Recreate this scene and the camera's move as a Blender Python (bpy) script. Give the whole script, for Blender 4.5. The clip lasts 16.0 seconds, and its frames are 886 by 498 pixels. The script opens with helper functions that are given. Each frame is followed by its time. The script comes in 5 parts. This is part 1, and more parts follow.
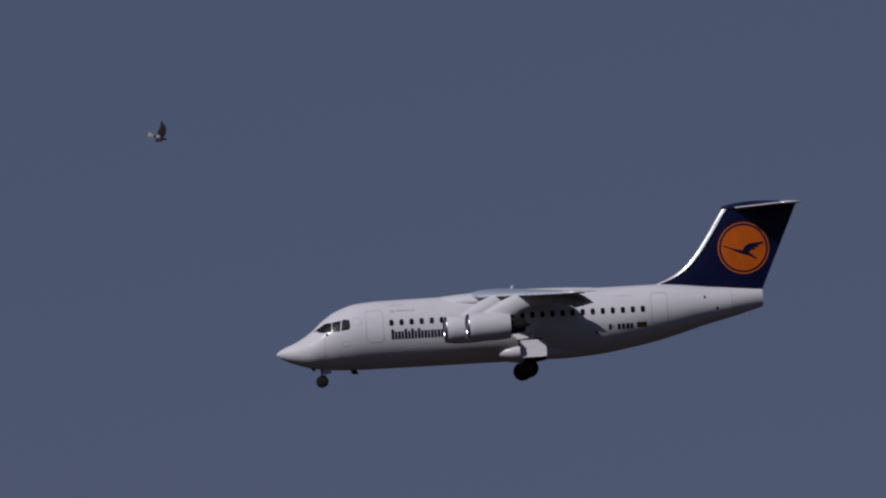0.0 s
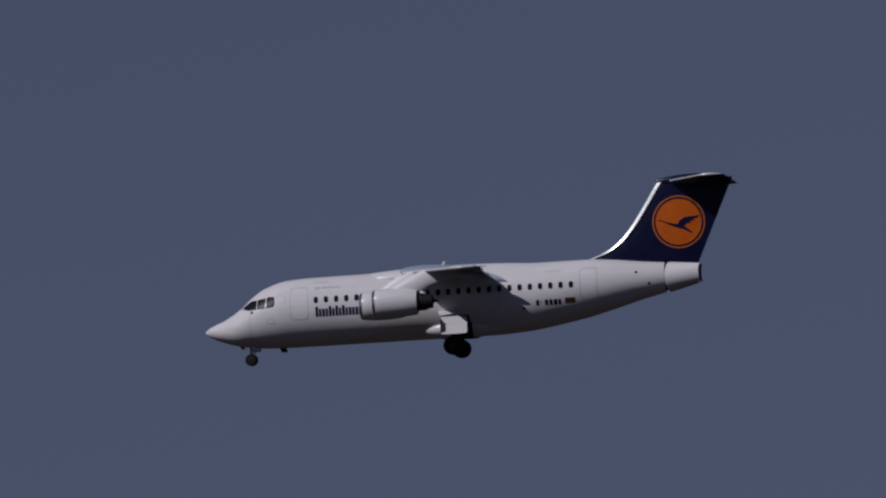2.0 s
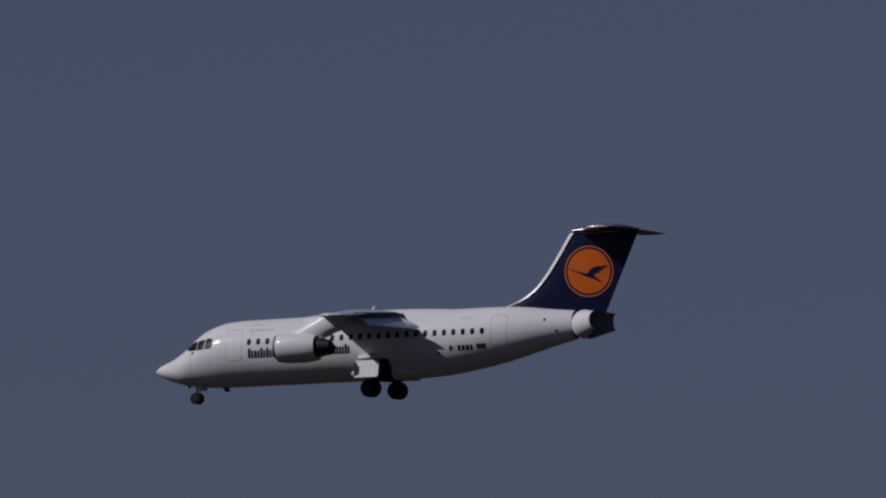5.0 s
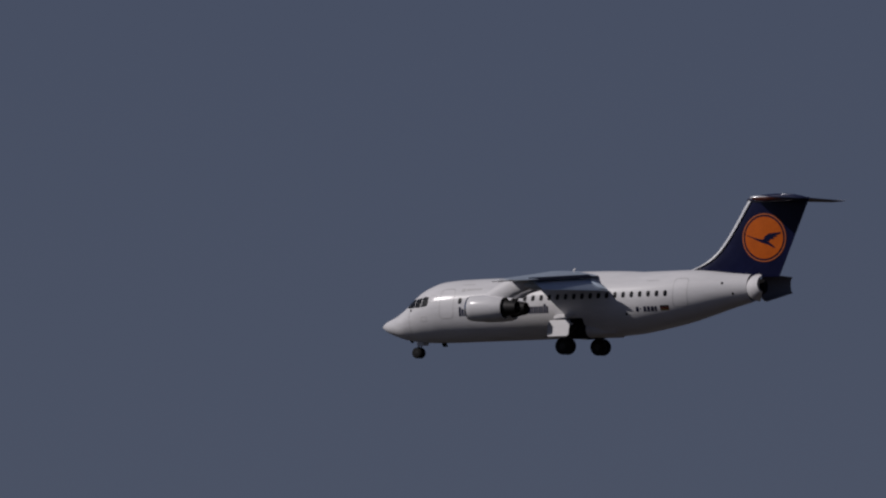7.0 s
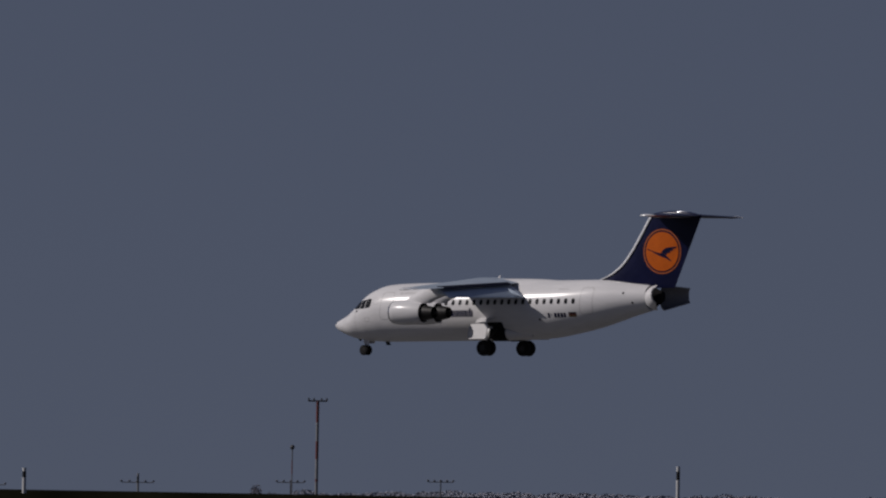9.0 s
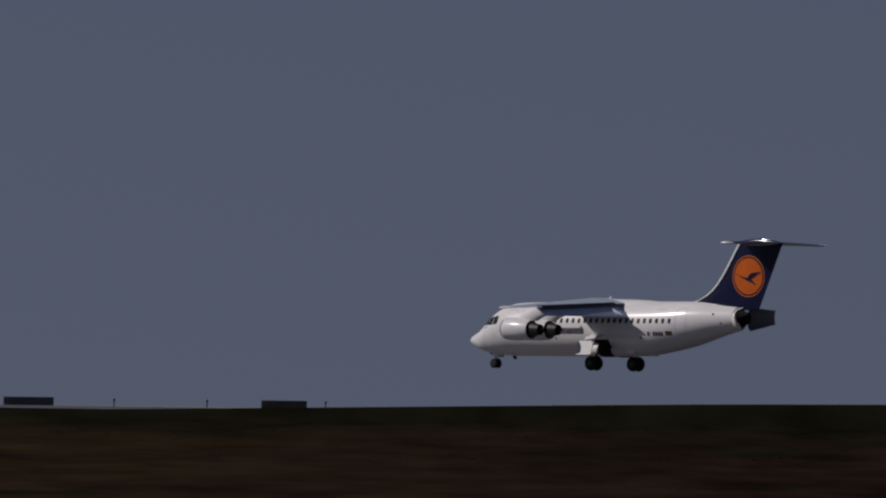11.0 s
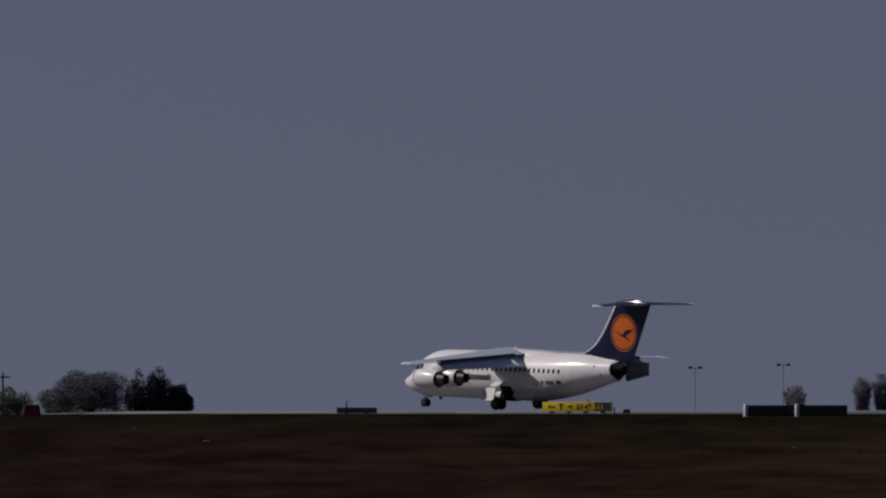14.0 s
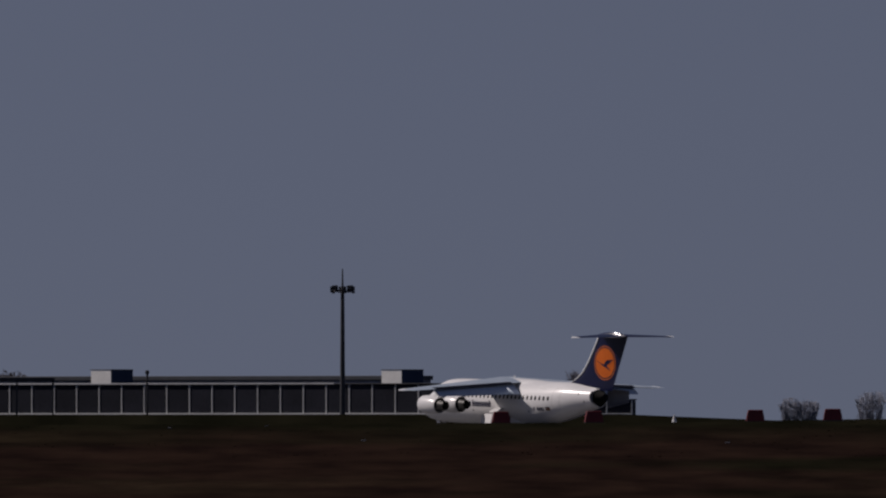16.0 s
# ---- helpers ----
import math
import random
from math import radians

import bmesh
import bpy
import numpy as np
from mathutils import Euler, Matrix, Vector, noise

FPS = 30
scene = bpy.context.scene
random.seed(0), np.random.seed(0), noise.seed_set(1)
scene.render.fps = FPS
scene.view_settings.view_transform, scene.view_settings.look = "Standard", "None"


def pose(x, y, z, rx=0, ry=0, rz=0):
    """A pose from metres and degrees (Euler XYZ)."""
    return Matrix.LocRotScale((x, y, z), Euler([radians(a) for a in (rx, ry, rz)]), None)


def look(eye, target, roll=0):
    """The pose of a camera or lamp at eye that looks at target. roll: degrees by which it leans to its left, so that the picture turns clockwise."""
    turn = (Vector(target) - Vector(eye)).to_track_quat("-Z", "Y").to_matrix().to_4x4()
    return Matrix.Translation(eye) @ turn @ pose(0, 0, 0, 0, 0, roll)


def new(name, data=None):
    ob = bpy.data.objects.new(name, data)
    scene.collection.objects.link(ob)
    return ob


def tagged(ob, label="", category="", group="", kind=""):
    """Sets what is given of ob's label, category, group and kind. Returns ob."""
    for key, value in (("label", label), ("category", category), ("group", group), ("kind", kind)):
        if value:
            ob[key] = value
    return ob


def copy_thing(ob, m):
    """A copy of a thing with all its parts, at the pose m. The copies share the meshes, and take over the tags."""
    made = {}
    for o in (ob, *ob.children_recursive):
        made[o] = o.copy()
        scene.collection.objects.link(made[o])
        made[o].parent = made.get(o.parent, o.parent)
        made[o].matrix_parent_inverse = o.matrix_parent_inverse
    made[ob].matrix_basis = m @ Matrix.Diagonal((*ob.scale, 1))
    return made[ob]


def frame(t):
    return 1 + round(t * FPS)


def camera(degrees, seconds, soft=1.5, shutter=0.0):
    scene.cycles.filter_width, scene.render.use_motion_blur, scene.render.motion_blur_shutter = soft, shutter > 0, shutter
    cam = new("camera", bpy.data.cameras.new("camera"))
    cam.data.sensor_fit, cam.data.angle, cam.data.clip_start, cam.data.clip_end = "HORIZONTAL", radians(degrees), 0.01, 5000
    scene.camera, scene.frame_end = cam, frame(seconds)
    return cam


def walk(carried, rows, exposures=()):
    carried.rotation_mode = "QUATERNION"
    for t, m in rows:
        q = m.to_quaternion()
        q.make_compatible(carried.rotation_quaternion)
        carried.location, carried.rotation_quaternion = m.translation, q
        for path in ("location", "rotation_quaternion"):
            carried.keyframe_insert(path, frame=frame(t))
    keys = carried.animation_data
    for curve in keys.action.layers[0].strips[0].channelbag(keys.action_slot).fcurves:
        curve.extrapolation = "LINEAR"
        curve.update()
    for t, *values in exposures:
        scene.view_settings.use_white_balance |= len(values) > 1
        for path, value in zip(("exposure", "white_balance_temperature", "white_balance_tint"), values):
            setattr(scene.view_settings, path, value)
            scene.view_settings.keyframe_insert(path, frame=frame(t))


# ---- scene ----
# One long-lens camera on the airfield's edge follows a four-engined airliner down to the runway.
# World: the runway runs along x, 5 degrees off it, past y = RUNWAY_Y at x = -700; the airliner flies towards -x.
EYE = Vector((0.0, 0.0, 0.4))
RUNWAY_Y = 751.0
RUNWAY_SLANT = 0.0875

cam = camera(3.842, 16.0, soft=2.25, shutter=0.0)

# seconds, turn to the left of +y, tilt up, roll
AIM = [
    (0.0, -14.734, 3.542, -1.00),
    (0.5, -12.645, 3.455, -1.00),
    (1.0, -10.309, 3.414, -0.99),
    (1.5, -8.067, 3.262, -1.03),
    (2.0, -5.669, 3.011, -0.96),
    (2.5, -3.202, 2.864, -1.04),
    (3.0, -0.793, 2.825, -0.95),
    (3.2, 0.110, 2.835, -1.03),
    (5.3, 10.319, 2.299, -0.26),
    (5.5, 11.366, 2.243, -0.23),
    (6.0, 13.999, 2.089, -0.20),
    (6.5, 16.271, 1.883, -0.11),
    (7.0, 18.806, 1.658, -0.01),
    (7.5, 20.833, 1.605, 0.26),
    (8.0, 23.006, 1.479, 0.51),
    (8.5, 24.811, 1.276, 0.77),
    (9.0, 26.471, 1.120, 1.01),
    (9.5, 28.832, 0.911, 0.94),
    (9.7, 29.667, 0.830, 0.83),
    (11.8, 36.282, 0.751, 0.73),
    (12.0, 36.837, 0.767, 0.58),
    (12.3, 37.618, 0.772, 0.21),
    (12.5, 38.132, 0.762, -0.01),
    (13.0, 39.259, 0.724, -0.11),
    (13.5, 40.686, 0.695, 0.00),
    (14.0, 42.045, 0.689, -0.02),
    (14.5, 42.983, 0.663, -0.04),
    (15.0, 44.199, 0.623, 0.04),
    (15.5, 45.377, 0.628, 0.08),
    (15.7, 45.756, 0.653, -0.06),
    (16.0, 46.454, 0.707, -0.03),
]


def aim(pan, tilt, roll):
    a, b = radians(pan), radians(tilt)
    way = Vector((-math.sin(a) * math.cos(b), math.cos(a) * math.cos(b), math.sin(b)))
    return look(EYE, EYE + way * 100, roll)


walk(cam, [(t, aim(a, b, r)) for t, a, b, r in AIM], exposures=[(0, -0.79, 6380, 16), (1, -0.81, 6380, 16), (2, -0.93, 6420, 16), (3, -0.93, 6420, 15), (5.5, -0.86, 6600, 13), (9, -0.79, 7000, 12), (12, -0.60, 7100, 14), (16, -0.50, 7300, 15)])

# ---- daylight ----
SUN_FROM = Vector((-0.677, -0.362, 0.642)).normalized()
world = bpy.data.worlds.new("sky")
scene.world = world
world.use_nodes = True
wn, wl = world.node_tree.nodes, world.node_tree.links
sky = wn.new("ShaderNodeTexSky")
sky.sky_type = "NISHITA"
sky.sun_disc = False
sky.sun_elevation = math.asin(SUN_FROM.z)
sky.sun_rotation = math.atan2(SUN_FROM.x, SUN_FROM.y)
sky.air_density, sky.dust_density, sky.ozone_density = 1.0, 0.0, 6.0
# the sky is looked up above the true direction, for a bluer horizon
lift = wn.new("ShaderNodeMapping")
lift.inputs["Location"].default_value = (0, 0, 0.15)
lift.inputs["Scale"].default_value = (1, 1, 0.5)
way_in = wn.new("ShaderNodeTexCoord")
wl.new(way_in.outputs["Generated"], lift.inputs[0])
wl.new(lift.outputs[0], sky.inputs[0])
tint = wn.new("ShaderNodeMix")
tint.data_type, tint.blend_type = "RGBA", "MULTIPLY"
tint.inputs["Factor"].default_value = 1.0
tint.inputs["B"].default_value = (1.38, 0.99, 0.965, 1)  # reddens the sky's colour
wl.new(sky.outputs[0], tint.inputs["A"])
wl.new(tint.outputs["Result"], wn["Background"].inputs[0])
wn["Background"].inputs[1].default_value = 0.0425

sun = new("sun", bpy.data.lights.new("sun", "SUN"))
sun.data.energy, sun.data.angle, sun.data.color = 4.75, radians(0.53), (0.99, 0.975, 0.995)
sun.matrix_world = look(SUN_FROM * 50, (0, 0, 0))

# ---- materials ----


def material(name, low, high, rough=0.6, metal=0.0, scale=1.0, fine=20.0, bump=0.0, coat=0.0, stretch=(1, 1, 1), random_tint=0.0, spec=0.5):
    """Two tones mixed by coarse and fine noise in object space, with a fine relief."""
    m = bpy.data.materials.new(name)
    m.use_nodes = True
    n, l = m.node_tree.nodes, m.node_tree.links
    b = n["Principled BSDF"]
    b.inputs["Metallic"].default_value = metal
    b.inputs["Coat Weight"].default_value = coat
    b.inputs["Coat Roughness"].default_value = 0.2
    b.inputs["Specular IOR Level"].default_value = spec
    co = n.new("ShaderNodeTexCoord")
    mp = n.new("ShaderNodeMapping")
    mp.inputs["Scale"].default_value = stretch
    l.new(co.outputs["Object"], mp.inputs[0])
    big, small = n.new("ShaderNodeTexNoise"), n.new("ShaderNodeTexNoise")
    big.inputs["Scale"].default_value, small.inputs["Scale"].default_value = scale, fine
    big.inputs["Detail"].default_value, small.inputs["Detail"].default_value = 5, 4
    for t in (big, small):
        l.new(mp.outputs[0], t.inputs["Vector"])
    mix = n.new("ShaderNodeMath")
    mix.operation = "MULTIPLY_ADD"
    mix.inputs[1].default_value = 0.4
    l.new(small.outputs[0], mix.inputs[0])
    half = n.new("ShaderNodeMath")
    half.operation = "MULTIPLY"
    half.inputs[1].default_value = 0.6
    l.new(big.outputs[0], half.inputs[0])
    l.new(half.outputs[0], mix.inputs[2])
    ramp = n.new("ShaderNodeValToRGB")
    ramp.color_ramp.elements[0].position, ramp.color_ramp.elements[1].position = 0.36, 0.64
    ramp.color_ramp.elements[0].color, ramp.color_ramp.elements[1].color = (*low, 1), (*high, 1)
    l.new(mix.outputs[0], ramp.inputs[0])
    out = ramp.outputs[0]
    if random_tint:
        info = n.new("ShaderNodeObjectInfo")
        hsv = n.new("ShaderNodeHueSaturation")
        mr = n.new("ShaderNodeMapRange")
        mr.inputs["To Min"].default_value, mr.inputs["To Max"].default_value = 1 - random_tint, 1 + random_tint
        l.new(info.outputs["Random"], mr.inputs[0])
        l.new(mr.outputs[0], hsv.inputs["Value"])
        l.new(out, hsv.inputs["Color"])
        out = hsv.outputs[0]
    l.new(out, b.inputs["Base Color"])
    rr = n.new("ShaderNodeMapRange")
    rr.inputs["To Min"].default_value, rr.inputs["To Max"].default_value = max(rough - 0.08, 0.02), min(rough + 0.08, 1)
    l.new(small.outputs[0], rr.inputs[0])
    l.new(rr.outputs[0], b.inputs["Roughness"])
    if bump:
        bp = n.new("ShaderNodeBump")
        bp.inputs["Strength"].default_value = 0.6
        bp.inputs["Distance"].default_value = bump
        l.new(mix.outputs[0], bp.inputs["Height"])
        l.new(bp.outputs[0], b.inputs["Normal"])
    return m


WHITE_PAINT = material("aircraft white paint", (0.555, 0.548, 0.558), (0.63, 0.62, 0.63), 0.5, scale=0.35, fine=3.0, bump=0.004, coat=0.3, stretch=(0.35, 1, 1.6), spec=0.15)
# the sky's sheen on the lowered flaps is put into this blue
FLAP_SKY_BLUE = material("flap paint with sky blue mixed in", (0.34, 0.41, 0.50), (0.42, 0.49, 0.58), 0.35, scale=0.5, fine=4.0, coat=0.3, stretch=(0.5, 1, 1))
WING_GREY = material("wing grey paint", (0.33, 0.39, 0.46), (0.42, 0.48, 0.55), 0.32, scale=0.5, fine=4.0, coat=0.3, stretch=(0.5, 1, 1))
NAVY = material("navy tail paint", (0.0025, 0.0035, 0.024), (0.004, 0.0055, 0.034), 0.34, scale=0.6, fine=5.0, coat=0.08, spec=0.25)
NAVY_GLOSS = material("polished navy paint", (0.0025, 0.0035, 0.024), (0.004, 0.0055, 0.034), 0.22, scale=0.6, fine=5.0, coat=1.0)
SLOT_SHADE = material("flap gap shade", (0.004, 0.006, 0.016), (0.006, 0.008, 0.022), 0.8, scale=2.0, fine=9.0, spec=0.1)
ORANGE = material("orange emblem paint", (0.46, 0.085, 0.002), (0.56, 0.108, 0.003), 0.45, scale=1.5, fine=8.0, spec=0.3)
PEACH = material("dull orange ring paint", (0.42, 0.10, 0.02), (0.50, 0.125, 0.026), 0.45, scale=1.5, fine=8.0)
EDGE_BRIGHT = material("bright leading edge", (0.72, 0.72, 0.73), (0.85, 0.85, 0.85), 0.28, metal=0.35, scale=1.0, fine=8.0)
BARE_METAL = material("polished metal", (0.70, 0.71, 0.73), (0.82, 0.82, 0.83), 0.22, metal=1.0, scale=1.0, fine=8.0)
DARK_METAL = material("sooty exhaust metal", (0.012, 0.012, 0.013), (0.035, 0.033, 0.032), 0.5, metal=0.6, scale=3.0, fine=15.0)
PETAL_GREY = material("grey petal inside", (0.15, 0.15, 0.165), (0.20, 0.20, 0.215), 0.6, scale=0.6, fine=6.0, spec=0.3)
WELL_DARK = material("bay shade and aerial black", (0.008, 0.008, 0.009), (0.016, 0.015, 0.015), 0.85, scale=2.0, fine=9.0, spec=0.1)
PANE = material("dark cabin glazing", (0.006, 0.007, 0.010), (0.014, 0.015, 0.018), 0.34, scale=2.0, fine=10.0, spec=0.10)
SEAM = material("panel seam grey", (0.38, 0.37, 0.37), (0.46, 0.45, 0.45), 0.5, scale=2.0, fine=10.0)
TYRE = material("tyre rubber", (0.007, 0.007, 0.007), (0.015, 0.014, 0.014), 0.85, scale=4.0, fine=25.0, bump=0.004, spec=0.2)
STRUT = material("gear strut metal", (0.25, 0.25, 0.26), (0.42, 0.42, 0.42), 0.4, metal=0.5, scale=5.0, fine=20.0)
FLAG_RED = material("flag red", (0.07, 0.005, 0.005), (0.09, 0.006, 0.006), 0.5)
FLAG_GOLD = material("flag gold", (0.10, 0.06, 0.008), (0.12, 0.07, 0.01), 0.5)
FEATHER = material("grey brown feathers", (0.010, 0.010, 0.012), (0.030, 0.029, 0.032), 0.85, scale=6.0, fine=40.0)
FEATHER_PALE = material("pale feathers", (0.25, 0.24, 0.23), (0.36, 0.35, 0.34), 0.85, scale=8.0, fine=40.0)
CONCRETE = material("runway concrete", (0.125, 0.124, 0.12), (0.18, 0.178, 0.172), 0.85, scale=0.08, fine=1.5, stretch=(1, 0.2, 1), spec=0.2)
# tone kept low so the runway bounces little light onto the belly
ASPHALT = material("grey runway asphalt", (0.066, 0.065, 0.067), (0.092, 0.090, 0.092), 0.35, scale=0.08, fine=1.5, stretch=(1, 0.2, 1), spec=0.5)
BOUNCE_TAN = material("tan for bounced light", (0.028, 0.021, 0.016), (0.042, 0.032, 0.025), 0.95, scale=0.03, fine=0.8, spec=0.05)
BOUNCE_GREY = material("grey for bounced light", (0.090, 0.090, 0.090), (0.120, 0.120, 0.119), 0.9, scale=0.05, fine=1.2, spec=0.2)
PALE_CLAD = material("pale grey cladding", (0.200, 0.207, 0.254), (0.244, 0.254, 0.305), 0.6, scale=0.15, fine=2.0, stretch=(1, 1, 0.3))
BLUE_DULL = material("blue for cladding and a shaded side", (0.030, 0.050, 0.095), (0.044, 0.068, 0.12), 0.7, scale=0.15, fine=2.0, stretch=(1, 1, 0.3), spec=0.15)
BLUE_CLAD = material("slate blue cladding", (0.014, 0.028, 0.075), (0.022, 0.040, 0.10), 0.7, scale=0.15, fine=2.0, stretch=(1, 1, 0.3), spec=0.15)
ROOF_EDGE = material("roof edge flashing", (0.45, 0.45, 0.46), (0.6, 0.6, 0.6), 0.4, scale=0.4, fine=4.0)
DARK_PANEL = material("dark bay panel", (0.012, 0.013, 0.020), (0.022, 0.023, 0.034), 0.6, scale=0.3, fine=3.0, random_tint=0.2, spec=0.12)
FRAME_PALE = material("weathered pale frame", (0.46, 0.46, 0.47), (0.56, 0.56, 0.56), 0.6, scale=0.8, fine=6.0)
CONTAINER_WHITE = material("white container paint", (0.52, 0.52, 0.53), (0.62, 0.62, 0.62), 0.5, scale=0.5, fine=4.0)
SIGN_WHITE = material("white sign housing", (0.50, 0.50, 0.50), (0.62, 0.61, 0.60), 0.5, scale=1.0, fine=6.0)
SIGN_YELLOW = material("yellow sign face", (0.60, 0.42, 0.01), (0.72, 0.52, 0.015), 0.45, scale=1.2, fine=6.0)
SIGN_BLACK = material("black sign face", (0.010, 0.010, 0.010), (0.02, 0.02, 0.02), 0.5, scale=1.2, fine=6.0)
SIGN_GREEN = material("dark green sign back", (0.012, 0.016, 0.007), (0.020, 0.026, 0.011), 0.6, scale=1.2, fine=6.0)
SIGN_BROWN = material("dark brown sign back", (0.035, 0.025, 0.020), (0.06, 0.045, 0.035), 0.6, scale=1.2, fine=6.0)
SIGN_SLATE = material("dark slate sign back", (0.03, 0.034, 0.045), (0.05, 0.055, 0.07), 0.6, scale=1.2, fine=6.0)
MARKER_RED = material("faded red marker paint", (0.13, 0.008, 0.014), (0.20, 0.012, 0.018), 0.6, scale=2.0, fine=9.0)
POLE_RED = material("red mast band", (0.10, 0.025, 0.025), (0.15, 0.035, 0.03), 0.6, scale=2.0, fine=9.0)
POLE_WHITE = material("white mast band", (0.5, 0.5, 0.5), (0.62, 0.62, 0.62), 0.5, scale=2.0, fine=9.0)
MAST_WHITE = material("dulled white mast band", (0.17, 0.17, 0.18), (0.24, 0.24, 0.25), 0.6, scale=2.0, fine=9.0)
# far steel, paled here to stand for haze in the air
HAZE_GREY = material("steel paled by haze", (0.10, 0.10, 0.115), (0.15, 0.15, 0.165), 0.7, scale=2.0, fine=9.0)
POLE_DARK = material("dark galvanised steel", (0.03, 0.03, 0.035), (0.06, 0.06, 0.065), 0.5, metal=0.3, scale=2.0, fine=9.0)
BARK = material("grey brown bark", (0.035, 0.030, 0.030), (0.065, 0.056, 0.055), 0.9, scale=1.0, fine=10.0)
TWIG = material("bare twigs", (0.060, 0.050, 0.056), (0.095, 0.080, 0.086), 0.9, scale=1.0, fine=10.0)
# the blue of distance haze is put into the needle colour
NEEDLE = material("conifer needles blued by haze", (0.020, 0.026, 0.042), (0.034, 0.041, 0.060), 0.8, scale=0.8, fine=5.0)
LEAF_OLIVE = material("budding olive leaves", (0.082, 0.086, 0.046), (0.135, 0.136, 0.076), 0.8, scale=0.4, fine=3.0)
# distance haze is put into the next four colours
LEAF_DULL = material("budding leaves greyed by haze", (0.080, 0.077, 0.086), (0.106, 0.100, 0.110), 0.8, scale=0.4, fine=3.0)
TWIG_HAZY = material("twigs with haze in the colour", (0.108, 0.097, 0.118), (0.148, 0.135, 0.160), 0.9, scale=1.0, fine=10.0)
TWIG_PALE = material("twigs with more haze in the colour", (0.155, 0.145, 0.172), (0.198, 0.187, 0.214), 0.9, scale=1.0, fine=10.0)
LEAF_FAR = material("far foliage with haze in the colour", (0.245, 0.252, 0.305), (0.305, 0.312, 0.368), 0.9, scale=0.2, fine=1.5)


def grass_material():
    """Short spring grass with dry brown strips and fine blotches, laid out from the camera."""
    m = bpy.data.materials.new("airfield grass")
    m.use_nodes = True
    n, l = m.node_tree.nodes, m.node_tree.links
    b = n["Principled BSDF"]
    b.inputs["Roughness"].default_value = 0.95
    b.inputs["Specular IOR Level"].default_value = 0.0
    co = n.new("ShaderNodeTexCoord")
    # patches are drawn in bearing and inverse distance from the camera, to fit its view
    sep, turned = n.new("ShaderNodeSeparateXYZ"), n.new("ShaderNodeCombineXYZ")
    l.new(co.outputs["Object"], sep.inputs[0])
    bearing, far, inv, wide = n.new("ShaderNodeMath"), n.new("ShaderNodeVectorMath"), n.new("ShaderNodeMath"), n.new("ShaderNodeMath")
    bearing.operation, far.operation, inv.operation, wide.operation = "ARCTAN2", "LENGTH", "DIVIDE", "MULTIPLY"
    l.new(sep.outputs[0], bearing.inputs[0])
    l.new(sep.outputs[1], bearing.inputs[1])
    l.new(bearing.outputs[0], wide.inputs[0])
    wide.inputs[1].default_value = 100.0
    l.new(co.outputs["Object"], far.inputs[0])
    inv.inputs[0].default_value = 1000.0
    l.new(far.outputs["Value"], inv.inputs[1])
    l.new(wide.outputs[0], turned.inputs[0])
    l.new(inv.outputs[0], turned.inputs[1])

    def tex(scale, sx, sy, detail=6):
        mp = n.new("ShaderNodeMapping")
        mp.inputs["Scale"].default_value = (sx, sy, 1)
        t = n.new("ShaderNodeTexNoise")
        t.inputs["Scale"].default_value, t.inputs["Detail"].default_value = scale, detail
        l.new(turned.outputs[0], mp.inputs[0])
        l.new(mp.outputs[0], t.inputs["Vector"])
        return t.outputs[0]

    def ramp(src, a, c, p, q):
        r = n.new("ShaderNodeValToRGB")
        r.color_ramp.elements[0].position, r.color_ramp.elements[1].position = p, q
        r.color_ramp.elements[0].color, r.color_ramp.elements[1].color = (*a, 1), (*c, 1)
        l.new(src, r.inputs[0])
        return r.outputs[0]

    def mix(f, a, c):
        x = n.new("ShaderNodeMix")
        x.data_type = "RGBA"
        l.new(f, x.inputs["Factor"])
        l.new(a, x.inputs["A"])
        l.new(c, x.inputs["B"])
        return x.outputs["Result"]

    green = ramp(tex(1.6, 1, 1.6, 8), (0.0045, 0.0052, 0.0030), (0.0095, 0.0098, 0.0056), 0.35, 0.65)
    brown = ramp(tex(1.6, 1, 1.6, 8), (0.0095, 0.0056, 0.0049), (0.0215, 0.0125, 0.0094), 0.35, 0.68)
    strips = ramp(tex(0.55, 0.5, 1.7, 6), (0, 0, 0), (1, 1, 1), 0.24, 0.50)
    straw = ramp(tex(0.5, 0.5, 1.8, 6), (0, 0, 0), (0.7, 0.7, 0.7), 0.56, 0.78)
    pale = ramp(tex(5.0, 1, 2), (0.022, 0.0145, 0.0095), (0.040, 0.028, 0.018), 0.3, 0.7)
    # the verge along the runway is greener
    across = n.new("ShaderNodeMath")
    across.operation, across.inputs[1].default_value = "MULTIPLY_ADD", RUNWAY_SLANT
    l.new(sep.outputs[0], across.inputs[0])
    l.new(sep.outputs[1], across.inputs[2])
    verge, wander = n.new("ShaderNodeMapRange"), n.new("ShaderNodeMath")
    wander.operation, wander.inputs[1].default_value = "MULTIPLY_ADD", 240.0
    l.new(tex(0.5, 1, 0.4, 5), wander.inputs[0])
    l.new(across.outputs[0], wander.inputs[2])
    for k, v in (("From Min", 400.0), ("From Max", 590.0), ("To Max", 0.85)):
        verge.inputs[k].default_value = v
    l.new(wander.outputs[0], verge.inputs[0])
    # a drier, paler stretch of olive grass before the sheds, bounded by camera bearings
    dry_in, dry_out, dry, dry_part = n.new("ShaderNodeMapRange"), n.new("ShaderNodeMapRange"), n.new("ShaderNodeMath"), n.new("ShaderNodeMath")
    for node, lo, hi, top, low in ((dry_in, -73.0, -69.0, 0.0, 1.0), (dry_out, -63.5, -56.0, 1.0, 0.0)):
        node.interpolation_type = "SMOOTHSTEP"
